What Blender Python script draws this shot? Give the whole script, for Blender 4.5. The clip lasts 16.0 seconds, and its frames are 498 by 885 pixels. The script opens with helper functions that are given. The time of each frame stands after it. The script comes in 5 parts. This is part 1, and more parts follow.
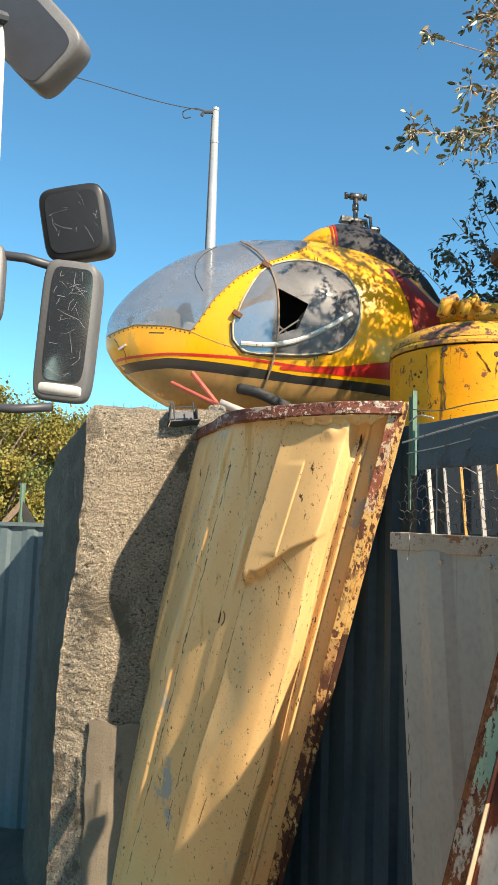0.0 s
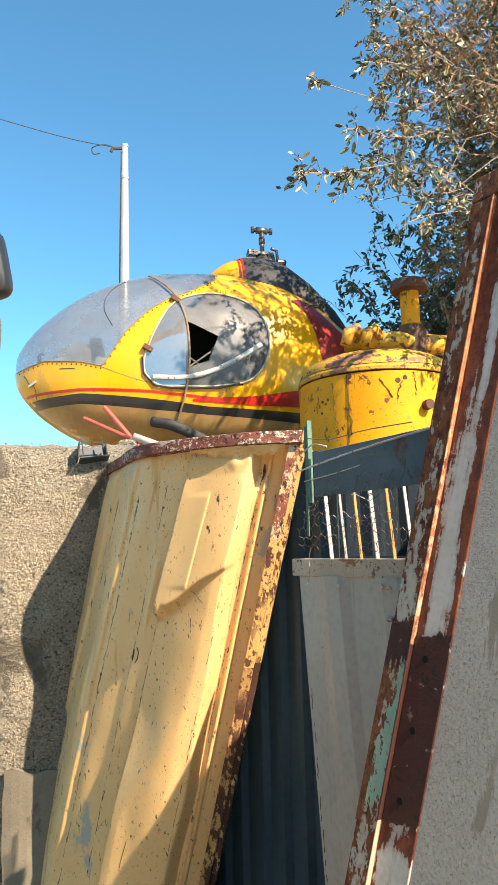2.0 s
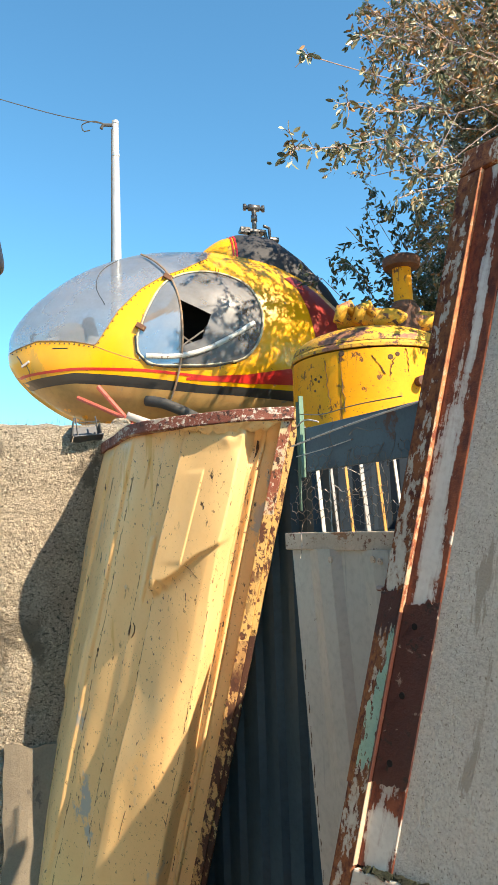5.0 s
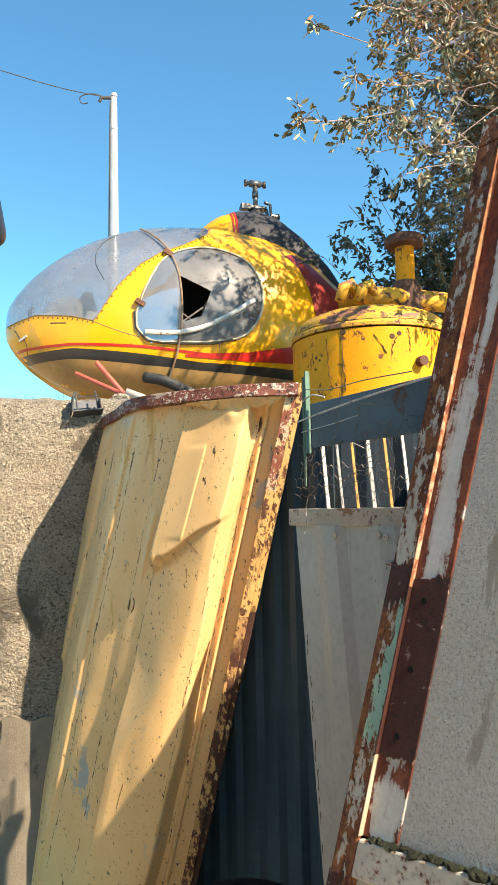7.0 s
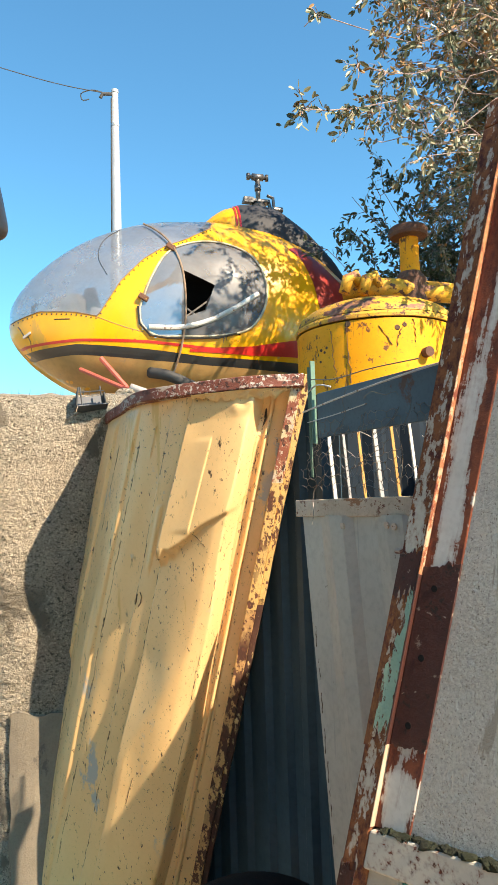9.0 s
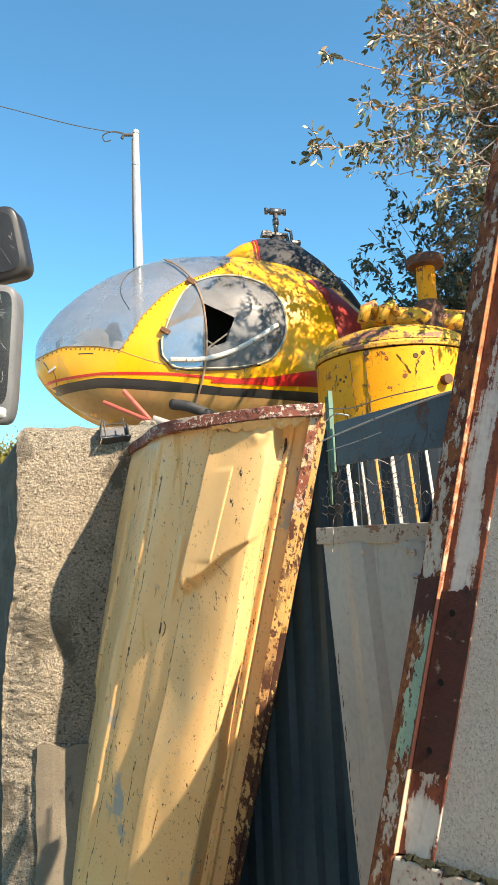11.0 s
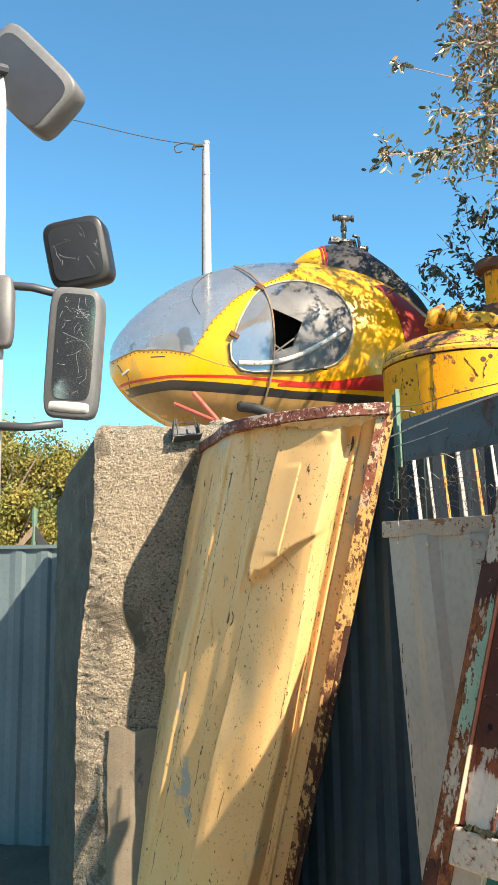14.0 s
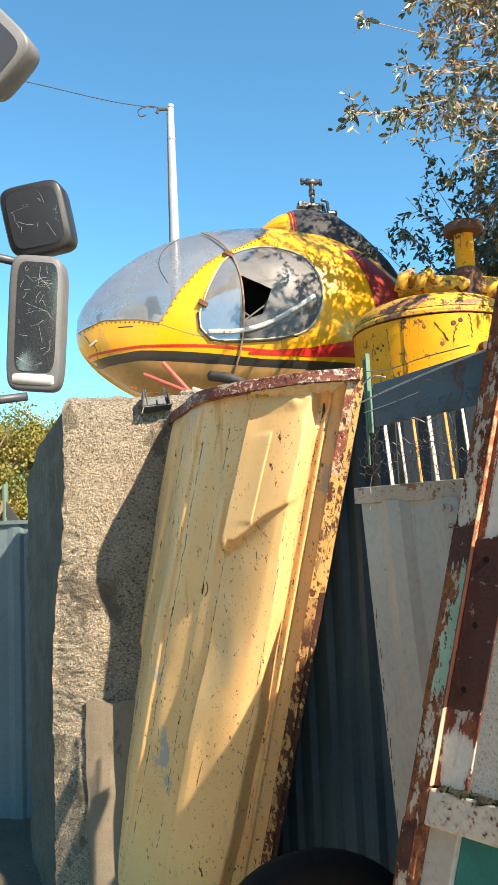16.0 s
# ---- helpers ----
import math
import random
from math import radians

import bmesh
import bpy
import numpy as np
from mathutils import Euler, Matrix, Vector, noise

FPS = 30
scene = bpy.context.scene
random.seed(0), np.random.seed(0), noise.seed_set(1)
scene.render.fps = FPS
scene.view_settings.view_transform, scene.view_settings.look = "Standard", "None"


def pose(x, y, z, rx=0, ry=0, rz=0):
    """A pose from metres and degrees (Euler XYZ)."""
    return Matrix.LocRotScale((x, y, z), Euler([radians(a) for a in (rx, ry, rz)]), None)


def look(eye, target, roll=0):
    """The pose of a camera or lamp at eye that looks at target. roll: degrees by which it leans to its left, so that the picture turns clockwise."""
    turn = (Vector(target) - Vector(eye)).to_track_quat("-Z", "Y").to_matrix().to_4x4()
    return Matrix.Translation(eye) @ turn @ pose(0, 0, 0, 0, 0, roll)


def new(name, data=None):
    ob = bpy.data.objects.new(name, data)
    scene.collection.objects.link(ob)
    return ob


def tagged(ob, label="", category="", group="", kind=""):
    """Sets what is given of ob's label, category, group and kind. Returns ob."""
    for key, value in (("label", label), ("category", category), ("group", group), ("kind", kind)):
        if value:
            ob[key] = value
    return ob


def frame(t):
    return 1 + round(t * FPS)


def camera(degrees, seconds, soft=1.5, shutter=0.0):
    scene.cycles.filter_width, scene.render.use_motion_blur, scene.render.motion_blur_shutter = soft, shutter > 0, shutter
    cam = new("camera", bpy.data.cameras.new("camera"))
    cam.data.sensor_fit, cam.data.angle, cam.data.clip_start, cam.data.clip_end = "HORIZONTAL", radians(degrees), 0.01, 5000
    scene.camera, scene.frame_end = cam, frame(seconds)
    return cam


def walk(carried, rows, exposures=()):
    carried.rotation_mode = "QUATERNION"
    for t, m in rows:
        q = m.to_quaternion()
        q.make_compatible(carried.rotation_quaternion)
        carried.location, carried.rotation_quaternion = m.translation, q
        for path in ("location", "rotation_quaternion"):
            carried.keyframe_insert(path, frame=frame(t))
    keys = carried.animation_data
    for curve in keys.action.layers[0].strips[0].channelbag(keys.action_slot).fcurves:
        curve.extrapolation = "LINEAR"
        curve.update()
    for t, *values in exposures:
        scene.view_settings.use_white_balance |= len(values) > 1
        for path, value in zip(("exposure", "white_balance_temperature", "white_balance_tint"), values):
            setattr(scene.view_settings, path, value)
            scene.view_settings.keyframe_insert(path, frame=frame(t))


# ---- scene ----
# ---- camera and walk: t, x, y, z, yaw, pitch, roll ----
cam = camera(37.87, 16.0, soft=0.45)
ROWS = [
    (0.0, 0.0000, 0.0000, 2.1000, 0.000, 5.973, -1.757),
    (0.5, 0.0351, -0.0214, 2.1075, -1.437, 8.145, -0.379),
    (1.0, 0.0668, -0.0391, 2.1100, -3.771, 8.476, 0.666),
    (1.5, 0.0821, -0.0519, 2.1109, -5.419, 8.339, 1.157),
    (2.0, 0.0983, -0.0493, 2.1098, -5.397, 8.286, 1.329),
    (2.5, 0.1062, -0.0422, 2.0987, -5.986, 7.576, 1.615),
    (3.0, 0.0895, -0.0455, 2.0917, -5.529, 6.835, 1.952),
    (3.5, 0.0957, -0.0555, 2.1038, -4.814, 7.790, 1.767),
    (4.0, 0.1107, -0.0538, 2.1056, -5.258, 8.388, 1.584),
    (4.5, 0.1133, -0.0686, 2.1031, -5.808, 8.582, 1.680),
    (4.7, 0.1114, -0.0745, 2.0985, -5.739, 7.713, 1.973),
    (6.8, 0.0540, -0.0272, 2.0749, -5.454, 4.982, 0.855),
    (7.0, 0.0638, -0.0459, 2.0725, -6.335, 5.180, 1.111),
    (7.5, 0.0761, -0.0405, 2.0828, -6.276, 5.764, 1.397),
    (8.0, 0.0754, -0.0338, 2.0784, -6.593, 5.225, 1.039),
    (8.5, 0.0748, -0.0297, 2.0734, -7.132, 5.415, 1.564),
    (9.0, 0.0644, -0.0245, 2.0549, -5.854, 4.916, 1.747),
    (9.5, 0.0483, -0.0453, 2.0568, -4.036, 6.210, 0.608),
    (9.7, 0.0444, -0.0678, 2.0470, -4.108, 7.720, 1.511),
    (11.8, 0.0830, -0.0811, 2.0480, -4.319, 7.138, 2.833),
    (12.0, 0.0755, -0.0891, 2.0472, -4.772, 7.416, 2.942),
    (12.5, 0.0655, -0.1001, 2.0326, -3.876, 6.937, 3.335),
    (13.0, 0.0723, -0.0947, 2.0277, -2.519, 6.321, 2.541),
    (13.5, 0.0481, -0.1467, 2.0100, 0.434, 4.346, -1.195),
    (14.0, 0.0367, -0.1935, 1.9839, 0.824, 8.061, 0.900),
    (14.5, 0.0671, -0.1681, 1.9758, -0.272, 7.497, 1.910),
    (15.0, 0.0660, -0.1645, 1.9813, -1.135, 7.486, 1.304),
    (15.5, 0.0315, -0.1667, 1.9813, -0.657, 7.002, 1.976),
    (16.0, 0.0513, -0.1502, 1.9843, -1.072, 5.632, 2.458),
]
EXPOSURE = 1.0
walk(cam, [(t, pose(x, y, z, 90 + pitch, roll, yaw)) for t, x, y, z, yaw, pitch, roll in ROWS],
     [(0.0, EXPOSURE - 0.15, 7700, 12), (0.9, EXPOSURE + 0.18, 7700, 12), (16.0, EXPOSURE + 0.2, 7700, 12)])

# ---- world, sun ----
TO_SUN = Vector((0.88, -1.0, 1.08)).normalized()
world = bpy.data.worlds.new("sky")
scene.world = world
world.use_nodes = True
wn = world.node_tree.nodes
sky = wn.new("ShaderNodeTexSky")
sky.sky_type = "NISHITA"
sky.sun_disc = False
sky.sun_elevation = math.asin(TO_SUN.z)
sky.sun_rotation = math.atan2(TO_SUN.x, TO_SUN.y)
sky.air_density, sky.dust_density, sky.ozone_density = 1.0, 0.1, 3.0
wn["Background"].inputs["Strength"].default_value = 0.112
tint = wn.new("ShaderNodeMix")
tint.data_type, tint.blend_type = "RGBA", "MULTIPLY"
tint.inputs[0].default_value, tint.inputs[7].default_value = 1.0, (0.475, 1.045, 1.20, 1)
world.node_tree.links.new(sky.outputs[0], tint.inputs[6])
world.node_tree.links.new(tint.outputs[2], wn["Background"].inputs["Color"])
sun_data = bpy.data.lights.new("sun", "SUN")
sun_data.energy, sun_data.angle, sun_data.color = 5.0, radians(0.53), (1.0, 0.91, 0.77)
sun = new("sun", sun_data)
sun.matrix_world = look(TO_SUN * 30, (0, 0, 0))


# ---- materials ----
def mat(name, col, col2=None, rough=0.6, metal=0.0, scale=6.0, bump=0.15, fine=90.0, rust=None, rust_col=(0.13, 0.045, 0.022),
        stretch=(1, 1, 1), coat=0.0, spec=0.5, streak=None, lum=0.25, bscale=None, layers=(), bdist=0.01):
    """Two scales of colour change, fine relief, and rust or stain patches where wanted."""
    m = bpy.data.materials.new(name)
    m.use_nodes = True
    nt = m.node_tree
    N, L = nt.nodes, nt.links
    b = N["Principled BSDF"]
    tc = N.new("ShaderNodeTexCoord")
    mp = N.new("ShaderNodeMapping")
    mp.inputs["Scale"].default_value = stretch
    L.new(tc.outputs["Object"], mp.inputs["Vector"])

    def noise_tex(s, detail=6.0, r=0.6, src=None):
        n = N.new("ShaderNodeTexNoise")
        n.inputs["Scale"].default_value, n.inputs["Detail"].default_value, n.inputs["Roughness"].default_value = s, detail, r
        L.new((src or mp).outputs["Vector"], n.inputs["Vector"])
        return n.outputs["Fac"]

    def ramp(fac, a, bb):
        r = N.new("ShaderNodeMapRange")
        r.inputs["From Min"].default_value, r.inputs["From Max"].default_value = a, bb
        L.new(fac, r.inputs["Value"])
        return r.outputs["Result"]

    def mix(fac, a, bb):
        x = N.new("ShaderNodeMix")
        x.data_type = "RGBA"
        if isinstance(fac, float):
            x.inputs[0].default_value = fac
        else:
            L.new(fac, x.inputs[0])
        for k, v in ((6, a), (7, bb)):
            if isinstance(v, tuple):
                x.inputs[k].default_value = (*v, 1)
            else:
                L.new(v, x.inputs[k])
        return x.outputs[2]

    col2 = col2 or tuple(c * 0.7 for c in col)
    big, small = noise_tex(scale), noise_tex(fine, 3.0)
    c = mix(ramp(big, 0.35, 0.65), col, col2)
    c = mix(ramp(small, 0.45, 0.75), c, mix(1.0 - lum, tuple(x * 0.35 for x in col2), c))
    rough_out = None
    if streak:
        sm = N.new("ShaderNodeMapping")
        sm.inputs["Scale"].default_value = (14, 14, 0.9)
        L.new(tc.outputs["Object"], sm.inputs["Vector"])
        s = noise_tex(1.6, 5.0, 0.65, sm)
        c = mix(ramp(s, streak[0], streak[0] + 0.13), c, streak[1])
    if rust:
        f = noise_tex(rust[1], 9.0, 0.68)
        mask = ramp(f, rust[0], rust[0] + 0.05)
        rc = mix(ramp(noise_tex(30.0), 0.35, 0.65), rust_col, tuple(min(1, x * 2.4) for x in rust_col))
        c = mix(mask, c, rc)
        rr = N.new("ShaderNodeMapRange")
        rr.inputs["To Min"].default_value, rr.inputs["To Max"].default_value = rough, 0.9
        L.new(mask, rr.inputs["Value"])
        L.new(rr.outputs["Result"], b.inputs["Roughness"])
    else:
        rr = N.new("ShaderNodeMapRange")
        rr.inputs["To Min"].default_value, rr.inputs["To Max"].default_value = max(0.02, rough - 0.1), min(1, rough + 0.12)
        L.new(big, rr.inputs["Value"])
        L.new(rr.outputs["Result"], b.inputs["Roughness"])
    for thr, sc, lc, gate_thr, st in layers:
        lm = N.new("ShaderNodeMapping")
        lm.inputs["Scale"].default_value = st
        lm.inputs["Location"].default_value = (sc * 0.37, 1.7, thr * 9)
        L.new(tc.outputs["Object"], lm.inputs["Vector"])
        mask = ramp(noise_tex(sc, 8.0, 0.66, lm), thr, thr + 0.03)
        where = ramp(noise_tex(3.1, 3.0, 0.5, lm), gate_thr, gate_thr + 0.08)
        mul = N.new("ShaderNodeMath")
        mul.operation = "MULTIPLY"
        L.new(mask, mul.inputs[0])
        L.new(where, mul.inputs[1])
        c = mix(mul.outputs[0], c, lc)
    L.new(c, b.inputs["Base Color"])
    b.inputs["Metallic"].default_value = metal
    b.inputs["Coat Weight"].default_value = coat
    b.inputs["Coat Roughness"].default_value = 0.12
    b.inputs["Specular IOR Level"].default_value = spec
    if bump:
        bp = N.new("ShaderNodeBump")
        bp.inputs["Strength"].default_value, bp.inputs["Distance"].default_value = bump, bdist
        L.new(noise_tex(bscale or fine, 6.0, 0.7), bp.inputs["Height"])
        L.new(bp.outputs["Normal"], b.inputs["Normal"])
    return m


def hazy(name, col, haze, rough, see, metal=0.0, coat=0.6, spec=0.5):
    """Old acrylic sheet: part milky skin, part clear."""
    m = mat(name, col, tuple(c * 0.8 for c in col), rough, scale=3.0, bump=0.02, fine=40.0, coat=coat, lum=0.1, metal=metal, spec=spec)
    nt = m.node_tree
    b, out = nt.nodes["Principled BSDF"], nt.nodes["Material Output"]
    tr = nt.nodes.new("ShaderNodeBsdfTransparent")
    tr.inputs["Color"].default_value = (0.9, 0.92, 0.93, 1)
    mx = nt.nodes.new("ShaderNodeMixShader")
    n = nt.nodes.new("ShaderNodeTexNoise")
    n.inputs["Scale"].default_value, n.inputs["Detail"].default_value = 4.0, 6.0
    mr = nt.nodes.new("ShaderNodeMapRange")
    mr.inputs["From Min"].default_value, mr.inputs["From Max"].default_value = 0.3, 0.7
    mr.inputs["To Min"].default_value, mr.inputs["To Max"].default_value = max(0, see - haze), see + haze
    nt.links.new(n.outputs["Fac"], mr.inputs["Value"])
    nt.links.new(mr.outputs["Result"], mx.inputs[0])
    nt.links.new(b.outputs[0], mx.inputs[1])
    nt.links.new(tr.outputs[0], mx.inputs[2])
    nt.links.new(mx.outputs[0], out.inputs["Surface"])
    return m


def rusted(name, paint, paint2, edges, bias, grain, stretch, rough=0.55, deep=(0.085, 0.02, 0.014), warm=(0.21, 0.055, 0.025), flake=0.5, bare=None, bands=()):
    """Paint with rust that creeps in from the long edges (axis x of the part) and runs along it (axis y)."""
    m = mat(name, paint, paint2, rough, scale=5.0, bump=0.0, fine=60.0, lum=0.2)
    nt = m.node_tree
    N, L = nt.nodes, nt.links
    b = N["Principled BSDF"]
    tc = N["Texture Coordinate"]
    old = b.inputs["Base Color"].links[0].from_socket

    def calc(op, x, y, z=None):
        n = N.new("ShaderNodeMath")
        n.operation = op
        for k, v in enumerate((x, y, z)):
            if v is None:
                continue
            if isinstance(v, (int, float)):
                n.inputs[k].default_value = v
            else:
                L.new(v, n.inputs[k])
        return n.outputs[0]

    def tex(st, sc, detail=8.0, r=0.65, at=(0, 0, 0)):
        mp = N.new("ShaderNodeMapping")
        mp.inputs["Scale"].default_value, mp.inputs["Location"].default_value = st, at
        L.new(tc.outputs["Object"], mp.inputs["Vector"])
        n = N.new("ShaderNodeTexNoise")
        n.inputs["Scale"].default_value, n.inputs["Detail"].default_value, n.inputs["Roughness"].default_value = sc, detail, r
        L.new(mp.outputs["Vector"], n.inputs["Vector"])
        return n.outputs["Fac"]

    def band(v, lo, hi):
        r = N.new("ShaderNodeMapRange")
        r.inputs["From Min"].default_value, r.inputs["From Max"].default_value = lo, hi
        L.new(v, r.inputs["Value"])
        return r.outputs["Result"]

    def over(fac, a, c):
        x = N.new("ShaderNodeMix")
        x.data_type = "RGBA"
        L.new(fac, x.inputs[0])
        L.new(a, x.inputs[6])
        if isinstance(c, tuple):
            x.inputs[7].default_value = (*c, 1)
        else:
            L.new(c, x.inputs[7])
        return x.outputs[2]

    sep = N.new("ShaderNodeSeparateXYZ")
    L.new(tc.outputs["Object"], sep.inputs[0])
    field = calc("ADD", calc("MULTIPLY", tex(stretch, grain), 0.75), calc("MULTIPLY", tex((1, 1, 1), grain * 3.0, 6.0, 0.7, (3, 1, 2)), 0.25))
    slow = tex((0.3, 1, 1), 2.6, 3.0, 0.5, (5, 2, 1))
    field = calc("ADD", field, calc("MULTIPLY", calc("SUBTRACT", slow, 0.5), 0.35))
    for at, width, gain in edges:
        near = calc("SUBTRACT", 1.0, calc("MINIMUM", calc("DIVIDE", calc("ABSOLUTE", calc("SUBTRACT", sep.outputs[0], at), 0.0), width), 1.0))
        field = calc("ADD", field, calc("MULTIPLY", near, gain))
    for at, width, gain in bands:
        near = calc("SUBTRACT", 1.0, calc("MINIMUM", calc("DIVIDE", calc("ABSOLUTE", calc("SUBTRACT", sep.outputs[1], at), 0.0), width), 1.0))
        field = calc("ADD", field, calc("MULTIPLY", near, gain))
    stain = band(field, bias - 0.07, bias + 0.02)
    rust = band(field, bias, bias + 0.022)
    core = band(tex((1, 0.6, 1), grain * 2.2, 6.0, 0.7, (1, 4, 2)), 0.42, 0.62)
    c = over(calc("MULTIPLY", stain, 0.45), old, warm)
    tone = over(core, over(rust, c, warm), deep)
    c = over(rust, c, tone)
    if bare:
        c = over(calc("MULTIPLY", rust, band(tex((1, 0.5, 1), grain * 1.4, 5.0, 0.6, (7, 7, 7)), 0.56, 0.60)), c, bare)
    L.new(c, b.inputs["Base Color"])
    rr = N.new("ShaderNodeMapRange")
    rr.inputs["To Min"].default_value, rr.inputs["To Max"].default_value = rough, 0.9
    L.new(rust, rr.inputs["Value"])
    L.new(rr.outputs["Result"], b.inputs["Roughness"])
    height = calc("ADD", calc("MULTIPLY", rust, -flake), calc("MULTIPLY", calc("MULTIPLY", rust, tex((1, 1, 1), 130.0, 4.0, 0.7)), 0.8))
    bp = N.new("ShaderNodeBump")
    bp.inputs["Strength"].default_value, bp.inputs["Distance"].default_value = 1.0, 0.003
    L.new(height, bp.inputs["Height"])
    L.new(bp.outputs["Normal"], b.inputs["Normal"])
    return m


BAR_PEELING = rusted("peeling_bar", (0.62, 0.57, 0.48), (0.50, 0.44, 0.36), ((-0.014, 0.02, 0.08), (0.046, 0.022, 0.10)), 0.468, 24.0, (2.0, 0.75, 1.0), warm=(0.27, 0.095, 0.035), bands=((0.25, 0.22, -0.02), (0.75, 0.5, 0.02), (-0.75, 0.3, 0.02)))
BAR_EATEN = rusted("rust_eaten_bar", (0.58, 0.52, 0.42), (0.46, 0.38, 0.30), ((-0.014, 0.02, 0.10),), 0.455, 26.0, (2.0, 1.0, 1.0), warm=(0.26, 0.10, 0.035))
RIDGE_WORN = rusted("worn_ridge", (0.66, 0.50, 0.36), (0.52, 0.33, 0.22), (), 0.455, 14.0, (1, 0.5, 1), 0.42, deep=(0.17, 0.04, 0.025), warm=(0.50, 0.20, 0.09), bands=((0.06, 0.12, 0.10), (0.75, 0.35, 0.05), (-0.58, 0.16, -0.3)))
STILE_STREAKED = rusted("streaked_stile", (0.66, 0.65, 0.61), (0.56, 0.54, 0.49), ((0.0535, 0.030, 0.15), (0.135, 0.032, 0.17)), 0.575, 13.0, (2.0, 0.16, 1.0), bands=((0.05, 0.13, 0.075), (-0.46, 0.05, 0.11), (0.85, 0.40, 0.10)))
RAIL_SPOTTED = rusted("spotted_rail", (0.62, 0.57, 0.49), (0.55, 0.49, 0.41), (), 0.565, 30.0, (1, 1, 1), bands=((-0.645, 0.02, 0.06), (-0.735, 0.02, 0.06)))
# Dark speck layers paint in the relief shade of the pits.
CONCRETE = mat("rough_concrete", (0.66, 0.55, 0.425), (0.49, 0.41, 0.315), 0.92, scale=6.0, bump=1.0, fine=110.0, lum=0.75, bscale=58, bdist=0.075, layers=[(0.575, 40.0, (0.13, 0.11, 0.08), 0.42, (1, 1, 1.3)), (0.555, 70.0, (0.76, 0.66, 0.51), 0.3, (1, 1, 1)), (0.575, 55.0, (0.15, 0.128, 0.095), 0.36, (0.8, 0.8, 1.5)), (0.56, 3.0, (0.25, 0.21, 0.16), 0.46, (1, 1, 0.7)), (0.60, 95.0, (0.12, 0.10, 0.075), 0.3, (1, 1, 1))])
# Moss tone plus a dark base that paints in the flank's shade.
CONCRETE_SHADE_MOSS = mat("shade_dark_mossy_concrete", (0.12, 0.118, 0.10), (0.075, 0.078, 0.062), 0.95, scale=4.0, bump=0.8, fine=40.0, lum=0.5, bdist=0.02, layers=[(0.62, 8.0, (0.16, 0.15, 0.13), 0.4, (1, 1, 0.35))])
# Dark base colour stands in for the shade lying on this ground.
SOIL_SHADE = mat("shade_dark_soil", (0.15, 0.12, 0.085), (0.10, 0.085, 0.06), 0.95, scale=3.0, bump=0.8, fine=40.0, lum=0.4, layers=[(0.64, 30.0, (0.26, 0.24, 0.2), 0.4, (1, 1, 1))])
MORTAR = mat("smooth_mortar", (0.235, 0.195, 0.145), (0.185, 0.152, 0.115), 0.9, scale=5.0, bump=0.3, layers=[(0.58, 6.0, (0.12, 0.10, 0.08), 0.45, (1, 1, 0.6))])
BEIGE = mat("beige_paint", (0.87, 0.565, 0.262), (0.84, 0.53, 0.24), 0.38, scale=5.0, bump=0.05, fine=60.0, lum=0.06, layers=[(0.61, 24.0, (0.07, 0.04, 0.025), 0.46, (1.6, 1.6, 0.7)), (0.62, 55.0, (0.08, 0.045, 0.03), 0.4, (1, 1, 0.7)), (0.635, 95.0, (0.10, 0.06, 0.03), 0.46, (1.5, 1.5, 0.6)), (0.57, 5.0, (0.42, 0.40, 0.36), 0.56, (1, 1, 0.6)), (0.60, 2.3, (0.70, 0.41, 0.13), 0.45, (2.5, 2.5, 0.3))])
RED_OXIDE = mat("red_oxide_rim", (0.24, 0.07, 0.045), (0.17, 0.05, 0.035), 0.7, scale=14.0, bump=0.6, layers=[(0.545, 26.0, (0.46, 0.38, 0.32), 0.44, (0.6, 0.6, 1.6)), (0.555, 55.0, (0.60, 0.56, 0.50), 0.46, (1, 1, 1)), (0.57, 34.0, (0.05, 0.022, 0.018), 0.3, (1, 1, 1))])
# Rust colour that also carries the shade on the rim's lower edge.
RIM_RUST_SHADE = mat("shade_dark_rusty_rim", (0.11, 0.042, 0.026), (0.07, 0.03, 0.02), 0.85, scale=9.0, bump=0.6, layers=[(0.56, 34.0, (0.74, 0.50, 0.22), 0.40, (1, 1, 0.5))])
RIM_SIDE = mat("rusty_beige_rim", (0.80, 0.52, 0.20), (0.72, 0.43, 0.15), 0.6, scale=9.0, bump=0.5, layers=[(0.55, 30.0, (0.11, 0.042, 0.025), 0.36, (1, 1, 0.45)), (0.55, 58.0, (0.16, 0.055, 0.03), 0.36, (1, 1, 0.6))])
RIM_EATEN = mat("beige_and_rust_rim", (0.70, 0.42, 0.17), (0.55, 0.30, 0.12), 0.65, scale=9.0, bump=0.6, layers=[(0.49, 22.0, (0.085, 0.032, 0.02), 0.30, (1, 1, 0.4)), (0.52, 55.0, (0.13, 0.045, 0.025), 0.32, (1, 1, 0.6))])
RIM_RED = mat("red_and_beige_rim", (0.30, 0.085, 0.05), (0.40, 0.13, 0.07), 0.7, scale=14.0, bump=0.6, layers=[(0.52, 26.0, (0.72, 0.55, 0.33), 0.40, (1, 1, 0.5)), (0.55, 50.0, (0.62, 0.50, 0.40), 0.36, (1, 1, 0.7)), (0.57, 40.0, (0.07, 0.03, 0.02), 0.3, (1, 1, 0.6))])
CREASE = mat("rusted_crease", (0.05, 0.028, 0.018), (0.13, 0.07, 0.035), 0.9, scale=30.0, bump=0.2)
GROUND = mat("dusty_ground", (0.56, 0.40, 0.25), (0.46, 0.33, 0.20), 0.95, scale=1.2, bump=0.6, fine=30.0, lum=0.3)
